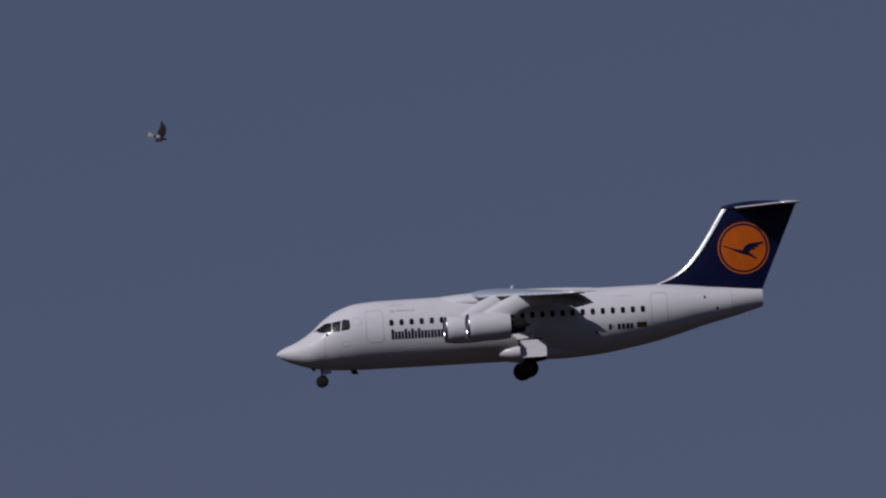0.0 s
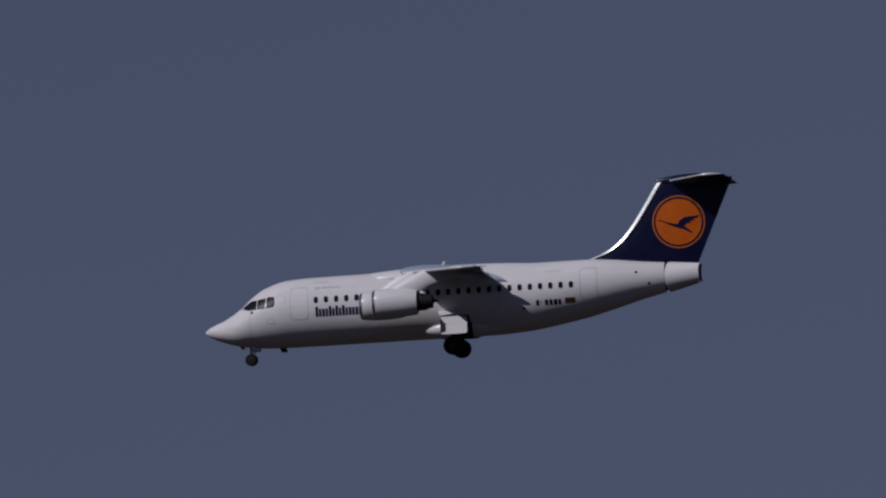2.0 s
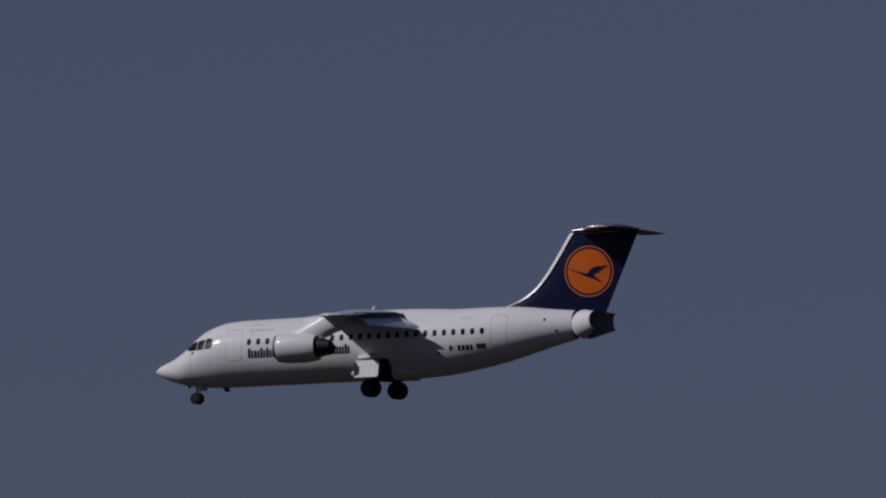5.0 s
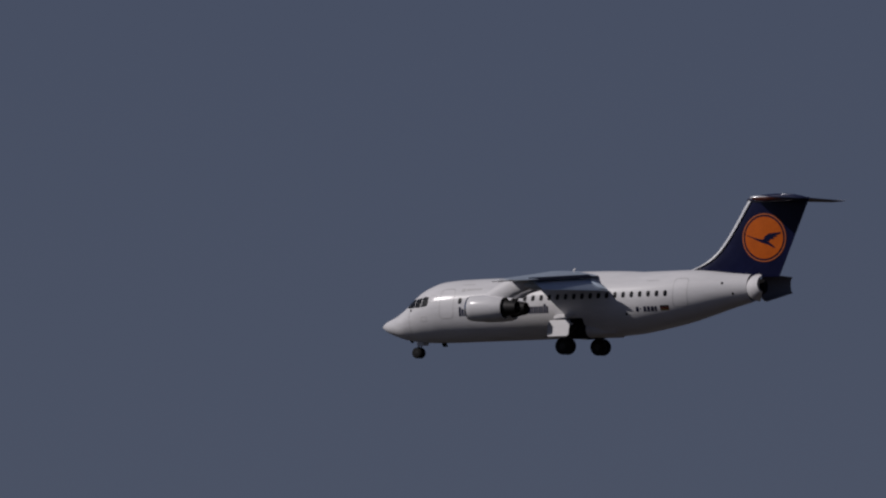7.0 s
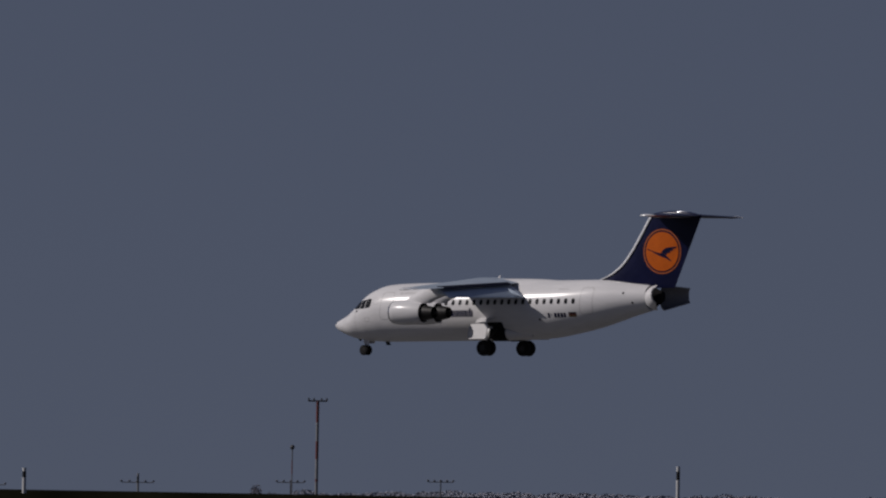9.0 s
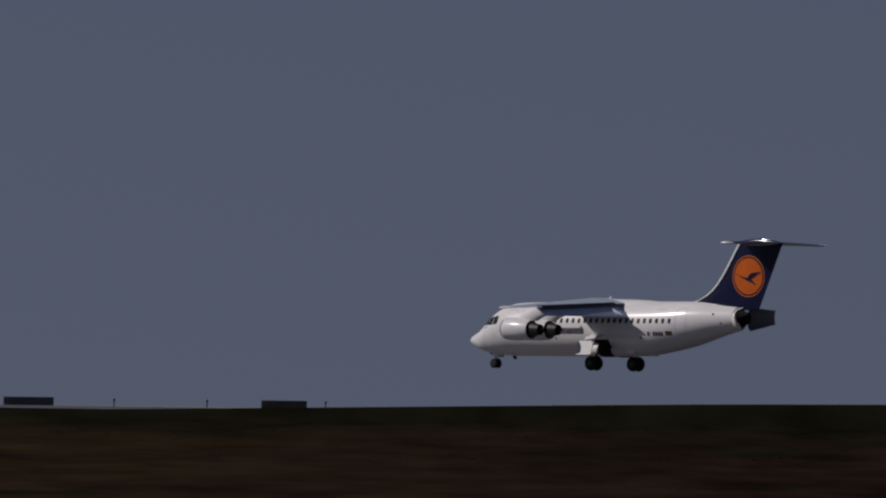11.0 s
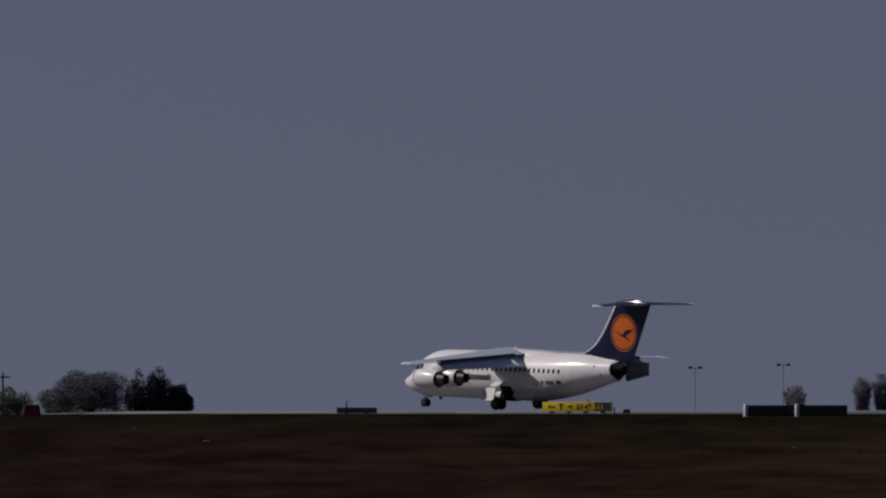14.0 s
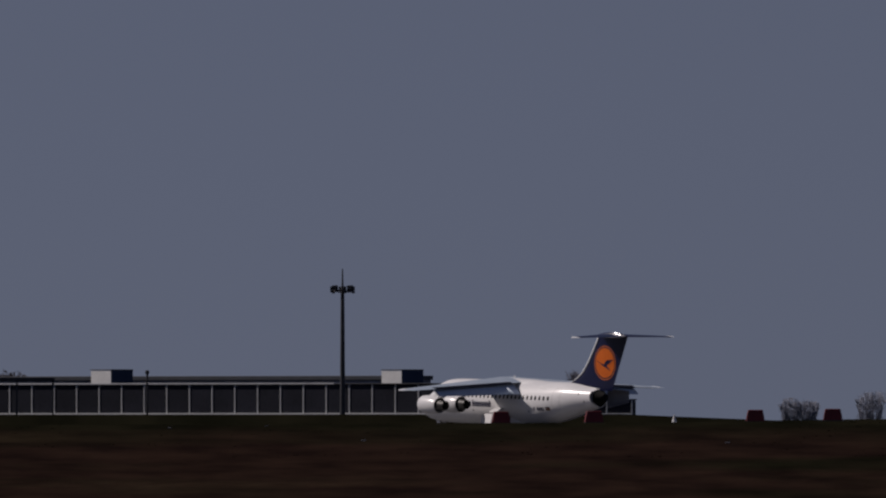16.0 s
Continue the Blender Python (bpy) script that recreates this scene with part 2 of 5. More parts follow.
        for k, v in (("From Min", lo), ("From Max", hi), ("To Min", top), ("To Max", low)):
            node.inputs[k].default_value = v
        l.new(wide.outputs[0], node.inputs[0])
    dry.operation = dry_part.operation = "MULTIPLY"
    l.new(dry_in.outputs[0], dry.inputs[0])
    l.new(dry_out.outputs[0], dry.inputs[1])
    l.new(dry.outputs[0], dry_part.inputs[0])
    l.new(ramp(tex(0.9, 0.5, 2.2, 6), (0.1, 0.1, 0.1), (0.9, 0.9, 0.9), 0.38, 0.62), dry_part.inputs[1])
    olive = ramp(tex(3.0, 0.7, 2, 6), (0.018, 0.0125, 0.0065), (0.032, 0.023, 0.0115), 0.3, 0.7)
    grown = mix(dry_part.outputs[0], mix(straw, mix(strips, green, brown), pale), olive)
    l.new(mix(verge.outputs[0], grown, green), b.inputs["Base Color"])
    bp = n.new("ShaderNodeBump")
    bp.inputs["Strength"].default_value, bp.inputs["Distance"].default_value = 0.5, 0.05
    l.new(tex(3.0, 1, 1), bp.inputs["Height"])
    l.new(bp.outputs[0], b.inputs["Normal"])
    return m


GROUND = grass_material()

# ---- mesh helpers ----


def mesh_of(name, bm, mat, smooth=40):
    bmesh.ops.recalc_face_normals(bm, faces=bm.faces)
    me = bpy.data.meshes.new(name)
    bm.to_mesh(me)
    bm.free()
    for p in me.polygons:
        p.use_smooth = smooth > 0
    if smooth:
        me.set_sharp_from_angle(angle=radians(smooth))
    for x in mat if isinstance(mat, (list, tuple)) else [mat]:
        me.materials.append(x)
    return me


def part(name, bm, mat, parent=None, label="", smooth=40):
    ob = new(name, mesh_of(name, bm, mat, smooth))
    ob.parent = parent
    return tagged(ob, label)


def thing(name, label, category, place, group="", kind=""):
    ob = new(name)
    ob.empty_display_size = 0.5
    ob.matrix_basis = place
    return tagged(ob, label, category, group, kind)


def box(bm, x0, x1, y0, y1, z0, z1, bevel=0.0, taper=0.0):
    """A box, its top narrowed by taper on each side, its edges bevelled."""
    v = [bm.verts.new((x, y, z)) for z, s in ((z0, 0), (z1, taper)) for x, y in ((x0 + s, y0 + s), (x1 - s, y0 + s), (x1 - s, y1 - s), (x0 + s, y1 - s))]
    fs = [bm.faces.new([v[i] for i in q]) for q in ((3, 2, 1, 0), (4, 5, 6, 7), (0, 1, 5, 4), (1, 2, 6, 5), (2, 3, 7, 6), (3, 0, 4, 7))]
    if bevel:
        es = list({e for f in fs for e in f.edges})
        bmesh.ops.bevel(bm, geom=es, offset=bevel, segments=2, affect="EDGES", profile=0.6)
    return bm


def rings(bm, loops, caps=True):
    """Skin a row of closed loops of points."""
    made = [[bm.verts.new(p) for p in loop] for loop in loops]
    for a, b in zip(made, made[1:]):
        for i in range(len(a)):
            j = (i + 1) % len(a)
            bm.faces.new((a[i], a[j], b[j], b[i]))
    if caps:
        bm.faces.new(made[0])
        bm.faces.new(made[-1])
    return bm


def circle(c, r, axis="x", n=24, sy=1.0):
    out = []
    for k in range(n):
        a = 2 * math.pi * k / n
        u, w = r * math.cos(a), r * sy * math.sin(a)
        out.append({"x": (c[0], c[1] + u, c[2] + w), "y": (c[0] + u, c[1], c[2] + w), "z": (c[0] + u, c[1] + w, c[2])}[axis])
    return out


def tube(bm, a, b, ra, rb, n=8):
    """A tapered rod from a to b."""
    a, b = Vector(a), Vector(b)
    d = (b - a).normalized()
    u = d.orthogonal().normalized()
    w = d.cross(u)
    return rings(bm, [[c + (u * math.cos(2 * math.pi * k / n) + w * math.sin(2 * math.pi * k / n)) * r for k in range(n)] for c, r in ((a, ra), (b, rb))])


def smooth_curve(xs, ys):
    """A smooth curve through the points, without overshoot."""
    xs, ys = np.array(xs, float), np.array(ys, float)
    d = np.diff(ys) / np.diff(xs)
    m = np.zeros(len(xs))
    for i in range(1, len(xs) - 1):
        m[i] = 0 if d[i - 1] * d[i] <= 0 else 2 * d[i - 1] * d[i] / (d[i - 1] + d[i])
    m[0], m[-1] = d[0], d[-1]

    def f(x):
        i = int(min(max(np.searchsorted(xs, x) - 1, 0), len(xs) - 2))
        h = xs[i + 1] - xs[i]
        t = min(max((x - xs[i]) / h, 0), 1)
        return float((2 * t**3 - 3 * t**2 + 1) * ys[i] + (t**3 - 2 * t**2 + t) * h * m[i] + (-2 * t**3 + 3 * t**2) * ys[i + 1] + (t**3 - t**2) * h * m[i + 1])

    return f


def ease(v, a, b):
    t = min(max((v - a) / (b - a), 0), 1)
    return t * t * (3 - 2 * t)


# ---- the airfield's ground ----
run_level = smooth_curve([-1300, -1000, -850, -783, -757, -730, -712, -699, -694, -690, -686, -682, -674, -640, 400], [-0.3, -1.6, -1.8, -1.35, -0.75, -0.60, -0.50, -0.42, -0.34, -0.24, -0.13, -0.04, 0.01, 0.02, 0.02])


# pavement tilted so that its strip shows from the camera
def crossfall(s):
    return -0.07 + 0.18 * min(max((s - 705) / 115, 0), 1)


def ground_z(x, y):
    """A shallow hollow before the camera, a low crest in front of the runway, flat fields beyond; heights fit the
    camera's view.
    """
    s = y + RUNWAY_SLANT * (x + 700)
    crest = -0.12 - 0.12 * ease(-x, 600, 650) - 0.11 * ease(-x - y, -8, 8) - 0.26 * ease(-x, 645, 690)
    mound = 1.06 * (1 - ease(-x, 378, 428))
    run = run_level(x)
    far = 0.12 - 0.42 * ease(s, 1010, 1500) + 0.23 * ease(-x, 820, 880) * ease(s, 830, 870) * (1 - 0.2 * ease(s, 1200, 1500))
    if s <= 645:
        z = -1.2 + (crest + 1.2) * ease(s, 60, 760) / ease(645, 60, 760) + mound * ease(s, 545, 640)
    elif s <= 705:
        crest += mound
        z = crest + (run - 0.07 - crest) * ease(s, 645, 705)
    elif s <= 820:
        z = run + crossfall(s)
    else:
        z = run + 0.11 + (far - run - 0.11) * ease(s, 820, 850)
    # beyond the runway's end the land is lowered by camera bearing to fit its view, but for the platform of the long
    # building
    r, az = math.hypot(x, y), math.degrees(math.atan2(-x, y))
    if y > 0 and (r > 1800 or (r > 1130 and az < 45.5)):
        z += min(0.4 - r * 0.00036 - z, 0) * ease(r, 1130, 1300)
    if y > 0 and s > 822 and az > 43.4:
        low = 0.4 - r * 0.00082
        platform = ease(az, 45.57, 45.645) * ease(r, 1290, 1340) * (1 - ease(r, 1720, 1800))
        fall = ease(az, 43.4, 44.1) * ease(s, 822, 846) * (1 - platform)
        z += min(low - z, 0) * fall - 0.22 * platform
    return z + 0.03 * noise.noise(Vector((x * 0.03, y * 0.02, 0))) * (0 if 700 < s < 825 else 1)


def make_ground():
    xs = list(range(-4800, -1270, 25)) + list(range(-1250, -730, 8)) + list(range(-730, -650, 3)) + list(range(-650, 320, 8)) + [360, 450, 600, 900, 1400, 2200, 3400, 4800]
    ys = [-4800, -2400, -1000, -400, -150, -50, 0, 30, 60] + list(range(80, 860, 8)) + list(range(880, 1900, 24)) + list(range(1900, 4801, 100))
    slant = [RUNWAY_SLANT * (max(min(x, 400), -1300) + 700) for x in xs]
    verts = [(x, y - d, ground_z(x, y - d)) for y in ys for x, d in zip(xs, slant)]
    w = len(xs)
    faces = [(j * w + i, j * w + i + 1, (j + 1) * w + i + 1, (j + 1) * w + i) for j in range(len(ys) - 1) for i in range(w - 1)]
    me = bpy.data.meshes.new("ground")
    me.from_pydata(verts, [], faces)
    for p in me.polygons:
        p.use_smooth = True
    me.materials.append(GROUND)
    tagged(new("ground", me), "dark brown and green airfield grass, short and patchy", "ground", kind="structure")


def make_runway():
    bm = bmesh.new()
    cols = [bm.verts.new((x, y - RUNWAY_SLANT * (x + 700), run_level(x) + crossfall(y) + 0.012)) for x in list(range(-1240, -730, 8)) + list(range(-730, -650, 3)) + list(range(-650, -411, 8)) for y in (714, 781)]
    for i in range(0, len(cols) - 2, 2):
        bm.faces.new((cols[i], cols[i + 1], cols[i + 3], cols[i + 2]))
    ob = part("runway", bm, ASPHALT)
    bm = bmesh.new()
    row = [[bm.verts.new((x, s - RUNWAY_SLANT * (x + 700), ground_z(x, s - RUNWAY_SLANT * (x + 700)) + 0.03)) for s in range(783, 1008, 16)] for x in range(-859, -411, 16)]
    for p, q in zip(row, row[1:]):
        for i in range(len(p) - 1):
            bm.faces.new((p[i], p[i + 1], q[i + 1], q[i]))
    tagged(part("taxiway_apron", bm, CONCRETE), "pale concrete apron beyond the runway", "apron", kind="structure")
    tagged(ob, "grey asphalt runway", "runway", kind="structure")
    # sheet hidden behind the mound, added to light the hull from below
    bm = bmesh.new()
    row = [[bm.verts.new((x, s - RUNWAY_SLANT * (x + 700), ground_z(x, s - RUNWAY_SLANT * (x + 700)) + 0.03)) for s in range(660, 821, 16)] for x in range(-414, -230, 12)]
    for p, q in zip(row, row[1:]):
        for i in range(len(p) - 1):
            bm.faces.new((p[i], p[i + 1], q[i + 1], q[i]))
    # unseen tan sheet, added to bounce warm light onto the airliner's belly
    field = bmesh.new()
    row = [[field.verts.new((x, y, ground_z(x, y) + 0.03)) for x in (-0.38 * y + 40 * k for k in range(26))] for y in range(300, 1101, 40)]
    for p, q in zip(row, row[1:]):
        for i in range(len(p) - 1):
            field.faces.new((p[i], p[i + 1], q[i + 1], q[i]))
    tagged(part("bounce_field", field, BOUNCE_TAN), "unseen tan sheet added under the approach to bounce light", "field", kind="structure")
    tagged(part("bounce_head", bm, BOUNCE_GREY), "hidden grey sheet added before the runway to bounce light", "runway", kind="structure")


def spot(az, r, turn=0.0, dz=0.0):
    """A place on the ground, az degrees left of +y and r metres off, facing the camera."""
    x, y = -r * math.sin(radians(az)), r * math.cos(radians(az))
    return pose(x, y, ground_z(x, y) + dz, 0, 0, az + turn)


make_ground()
make_runway()

# ---- the airliner ----
# Its own space: x backwards from 13.5 m behind the nose, y to starboard, z up from near the cabin floor.
GEAR_X = 13.5
top_line = smooth_curve([0.08, 0.35, 1.2, 2.05, 2.6, 3.4, 4.6, 6.0, 18.9, 20.6, 22, 23.5, 24.75, 26.5], [-0.84, -0.64, -0.27, 0.27, 0.76, 1.27, 1.62, 1.70, 1.77, 1.77, 1.68, 1.50, 1.38, 1.20])
low_line = smooth_curve([0.08, 0.35, 0.95, 2.04, 3.4, 5.0, 15.5, 16.6, 17.5, 18.9, 20.6, 22, 23.5, 24.75, 26.5], [-0.96, -1.16, -1.44, -1.76, -1.92, -1.96, -1.95, -1.90, -1.83, -1.62, -1.30, -0.94, -0.52, -0.22, 0.26])
half_width = smooth_curve([0.08, 0.35, 1.2, 2.05, 2.6, 3.4, 4.6, 6.0, 15.8, 17.5, 18.9, 20.6, 22, 23.5, 24.75, 26.5], [0.05, 0.30, 0.80, 1.22, 1.40, 1.60, 1.75, 1.78, 1.78, 1.755, 1.70, 1.55, 1.35, 1.06, 0.80, 0.30])


def skin(x, z, side=-1, out=0.0):
    """The point of the hull's side at x and z, raised by out."""
    t, b, h = top_line(x), low_line(x), half_width(x)
    c, a = (t + b) / 2, (t - b) / 2
    s = max(1 - ((z - c) / a) ** 2, 0.0) ** 0.5
    y = h * s
    nrm = Vector((0, y / h**2, (z - c) / a**2)).normalized()
    return (x - GEAR_X, side * (y + nrm.y * out), z + nrm.z * out)


def hull_patch(bm, x0, x1, z0, z1, side=-1, out=0.006, nx=3, nz=3):
    """A panel lying on the hull."""
    grid = [[bm.verts.new(skin(x0 + (x1 - x0) * i / nx, z0 + (z1 - z0) * k / nz, side, out)) for k in range(nz + 1)] for i in range(nx + 1)]
    for i in range(nx):
        for k in range(nz):
            bm.faces.new((grid[i][k], grid[i + 1][k], grid[i + 1][k + 1], grid[i][k + 1]))
    return bm


def hull_shape(bm, outline, side=-1, out=0.008, inner=3):
    """An outline in x and z as a pane that follows the hull, with a rim turned in."""
    cx, cz = sum(p[0] for p in outline) / len(outline), sum(p[1] for p in outline) / len(outline)
    fine = []
    for (x0, z0), (x1, z1) in zip(outline, outline[1:] + outline[:1]):
        k = max(1, int(math.hypot(x1 - x0, z1 - z0) / 0.12))
        fine += [(x0 + (x1 - x0) * i / k, z0 + (z1 - z0) * i / k) for i in range(k)]
    loops = [[bm.verts.new(skin(x, z, side, -0.03)) for x, z in fine]]
    for s in [1 - i / inner for i in range(inner)]:
        loops.append([bm.verts.new(skin(cx + (x - cx) * s, cz + (z - cz) * s, side, out)) for x, z in fine])
    for a, b in zip(loops, loops[1:]):
        for i in range(len(a)):
            j = (i + 1) % len(a)
            bm.faces.new((a[i], a[j], b[j], b[i]))
    bm.faces.new(loops[-1])
    return bm


def rounded(x, z, w, h, r=0.4, n=5):
    out, rr = [], min(w, h) * r
    for cx, cz, a0 in ((1, 1, 0), (-1, 1, 90), (-1, -1, 180), (1, -1, 270)):
        for k in range(n):
            a = radians(a0 + 90 * k / (n - 1))
            out.append((x + cx * (w / 2 - rr) + rr * math.cos(a), z + cz * (h / 2 - rr) + rr * math.sin(a)))
    return out


def hull_frame(bm, x0, x1, z0, z1, w=0.035, side=-1, out=0.005):
    """A thin seam with rounded corners round a door or a hatch."""
    x, z, loops = (x0 + x1) / 2, (z0 + z1) / 2, []
    for g in (0, w):
        outline = rounded(x, z, x1 - x0 - 2 * g, z1 - z0 - 2 * g, 0.22, 6)
        fine = []
        for (xa, za), (xb, zb) in zip(outline, outline[1:] + outline[:1]):
            k = 7 if math.hypot(x1 - x0, z1 - z0) * 0.2 < math.hypot(xb - xa, zb - za) else 1
            fine += [(xa + (xb - xa) * i / k, za + (zb - za) * i / k) for i in range(k)]
        loops.append([bm.verts.new(skin(p, q, side, out)) for p, q in fine])
    a, b = loops
    for i in range(len(a)):
        j = (i + 1) % len(a)
        bm.faces.new((a[i], a[j], b[j], b[i]))
    return bm


def hull_ring(x, grow=0.0, n=56):
    t, b, h = top_line(x) + grow, low_line(x) - grow, half_width(x) + grow
    return [(x - GEAR_X, h * math.sin(2 * math.pi * k / n), (t + b) / 2 + (t - b) / 2 * math.cos(2 * math.pi * k / n)) for k in range(n)]


def foil(le, chord, y, z, thick, twist=0.0, n=12):
    """A closed wing section at span y, its leading edge at le."""
    pts = []
    for k in range(2 * n):
        up = k < n
        s = (k if up else 2 * n - k) / n
        c = 0.5 * (1 - math.cos(math.pi * s))
        th = 5 * thick * (0.2969 * c**0.5 - 0.126 * c - 0.3516 * c**2 + 0.2843 * c**3 - 0.1015 * c**4)
        cam_line = 0.06 * c * (1 - c)
        dx, dz = c * chord, (cam_line + (th if up else -th * 0.8)) * chord
        a = radians(twist)
        pts.append((le + dx * math.cos(a) + dz * math.sin(a) - GEAR_X, y, z - dx * math.sin(a) + dz * math.cos(a)))
    return pts


def wing_le(y):
    return 10.35 + 0.335 * abs(y)


def wing_te(y):
    return 14.95 + 0.090 * abs(y)


def wing_z(y):
    return 1.66 - 0.045 * abs(y)


def fin_section(z, le, te, half, n=14):
    pts = []
    for k in range(2 * n):
        up = k < n
        s = (k if up else 2 * n - k) / n
        c = 0.5 * (1 - math.cos(math.pi * s))
        th = half * 2.6 * (c**0.5 * 0.9 - c * 0.55 - 0.35 * c**2)
        pts.append((le + c * (te - le) - GEAR_X, (1 if up else -1) * max(th, 0.0), z))
    return pts


fin_le = smooth_curve([1.30, 1.55, 1.70, 1.95, 2.25, 2.75, 3.45, 4.5, 5.6, 5.75], [19.9, 20.15, 20.55, 21.25, 21.85, 22.5, 23.1, 23.83, 24.55, 24.68])


def fin_te(z):
    return 26.52 + (z - 1.2) * 0.46


def fin_half(z):
    return 0.19 - 0.012 * (z - 1.2)


def build_airliner():
    plane = thing("airliner", "white four-engined high-wing regional jet with a navy T-tail, gear down", "airliner", pose(0, 0, 0))
    # hull
    bm = bmesh.new()
    xs = [0.08 + 0.03 * k for k in range(8)] + [0.35 + 0.12 * k for k in range(40)] + [5.2 + 0.3 * k for k in range(65)] + [24.75]
    rings(bm, [hull_ring(x) for x in sorted(set(xs)) if x <= 24.75])
    hull = part("fuselage", bm, WHITE_PAINT, plane, "glossy white hull with a dark shaded belly", 60)
    bm = bmesh.new()
    rings(bm, [hull_ring(24.74, -0.06), hull_ring(25.2, -0.22), hull_ring(25.6, -0.30)])
    part("tail_bulkhead", bm, WELL_DARK, plane, "dark bay between the airbrakes")
    # wing-to-hull fairing
    bm = bmesh.new()
    loops = []
    for k in range(25):
        s = k / 24
        x = 8.6 + 9.8 * s
        g = math.sin(math.pi * s) ** 0.6 if 0 < s < 1 else 0.02
        wide = 1.05 - 0.60 * min(max((s - 0.42) / 0.18, 0), 1)
        loops.append([(x - GEAR_X, (0.5 + wide * g) * math.cos(a), 1.35 + (0.30 + 0.27 * g) * math.sin(a)) for a in (2 * math.pi * j / 28 for j in range(28))])
    rings(bm, loops)
    part("wing_fairing", bm, WHITE_PAINT, plane, "white fairing over the wing root", 60)
    # cockpit glazing, cabin windows, doors and lettering, on both sides
    for side in (-1, 1):
        for outline in (
            [(2.10, 0.20), (2.55, 0.10), (3.00, 0.12), (3.04, 0.62), (2.70, 0.60)],
            [(3.05, 0.12), (3.46, 0.14), (3.54, 0.70), (3.08, 0.63)],
            [(3.53, 0.15), (3.93, 0.20), (4.02, 0.34), (4.00, 0.72), (3.66, 0.76), (3.58, 0.62)],
        ):
            part("cockpit_window", hull_shape(bmesh.new(), outline, side), PANE, hull, "dark cockpit glazing", 0)
        for k in range(26):
            x = 6.24 + 0.544 * k
            part("cabin_window", hull_shape(bmesh.new(), rounded(x, 0.43, 0.23, 0.34), side), PANE, hull, smooth=0)
        part("front_door", hull_frame(bmesh.new(), 4.85, 5.82, -0.58, 1.16, side=side), SEAM, hull, "white passenger door outlined by its seam")
        part("rear_door", hull_frame(bmesh.new(), 20.30, 21.22, -0.40, 1.28, side=side), SEAM, hull, "white rear door outlined by its seam")
        bm = bmesh.new()
        x = 6.20
        for gap, count, width, tall in ((0, 9, 0.335, (0, 2, 3, 4)), (0.14, 8, 0.315, (0, 7))):
            x += gap
            for k in range(count):
                top = 0.06 if k in tall else -0.06
                hull_patch(bm, x, x + width * 0.44, -0.47, top, side, nx=1, nz=4)
                hull_patch(bm, x + width * 0.55, x + width * 0.93, -0.47, min(top, -0.06), side, nx=1, nz=3)
                x += width * 1.06
        part("title_bars", bm, NAVY, hull, "dark navy title drawn as plain upright bars")
        for k, w in enumerate((0.16, 0.08, 0.17, 0.17, 0.18, 0.14)):
            bm = bmesh.new()
            hull_patch(bm, 17.95 + 0.235 * k, 17.95 + 0.235 * k + w, -0.58 if k != 1 else -0.45, -0.30 if k != 1 else -0.39, side, nx=1, nz=2)
            part("registration_bar", bm, NAVY, hull, "small dark registration bar")
        for k, m in enumerate((FLAG_GOLD, FLAG_RED, SIGN_BLACK)):
            part("flag_stripe", hull_patch(bmesh.new(), 19.48, 20.02, -0.55 + 0.10 * k, -0.455 + 0.10 * k, side, nx=3, nz=1), m, hull)
        for q in ((6.55, 7.55, 1.02, 1.12), (6.20, 6.45, 0.98, 1.14), (6.1, 6.95, 1.36, 1.39), (18.5, 19.3, 1.18, 1.21)):
            part("stencil_bar", hull_patch(bmesh.new(), *q, side=side, nx=5, nz=1), SEAM, hull, "small grey stencil")
        for x, z in ((23.28, 0.90), (23.93, 0.28), (2.75, -0.02), (9.55, -0.78), (17.3, -0.70)):
            part("vent", hull_shape(bmesh.new(), rounded(x, z, 0.13, 0.15, 0.5), side), WELL_DARK, hull, "small dark vent")
        part("access_panel", hull_frame(bmesh.new(), 4.15, 4.62, 0.38, 0.82, 0.02, side), SEAM, hull, "grey seam of an access panel")
        part("access_panel", hull_frame(bmesh.new(), 3.55, 3.95, -0.70, -0.42, 0.02, side), SEAM, hull, "grey seam of an access panel")
        part("nose_seam", hull_patch(bmesh.new(), 2.62, 2.645, -1.5, 0.0, side, nx=1, nz=10), SEAM, hull)
    # aerials
    for x, z, h, w in ((4.15, -1.93, -0.24, 0.34), (12.9, 1.90, 0.24, 0.14), (1.95, -1.72, -0.16, 0.2)):
        bm = bmesh.new()
        rings(bm, [[(x - GEAR_X + a * w + dx, b * 0.02, zz) for a, b in ((-0.5, 0), (0, 1), (0.5, 0), (0, -1))] for zz, dx in ((z, 0), (z + h, 0.12))])
        part("aerial", bm, WELL_DARK if h < 0 else WHITE_PAINT, plane)
    # wings, flaps, fairings, engines
    for side in (-1, 1):
        bm = bmesh.new()
        rings(bm, [foil(wing_le(y), wing_te(y) - wing_le(y), side * y, wing_z(y), 0.135 - 0.002 * y) for y in (0.3, 1.5, 3, 5, 7, 9, 11, 12.6)] + [foil(wing_le(13.05) + 0.25, wing_te(13.05) - wing_le(13.05) - 0.3, side * 13.05, wing_z(13.05) + 0.02, 0.06)])
        part("wing", bm, WING_GREY, plane, "pale blue-grey swept wing", 50)
        bm = bmesh.new()
        rings(bm, [foil(wing_le(y) - 0.03 + d, wing_te(y) - wing_le(y) + 0.05 - 2 * d, side * y, wing_z(y), th) for y, d, th in ((12.62, 0, 0.14), (13.0, 0.12, 0.12), (13.22, 0.5, 0.06))])
        part("wing_tip", bm, EDGE_BRIGHT, plane, "white wing tip fairing", 50)
        bm = bmesh.new()
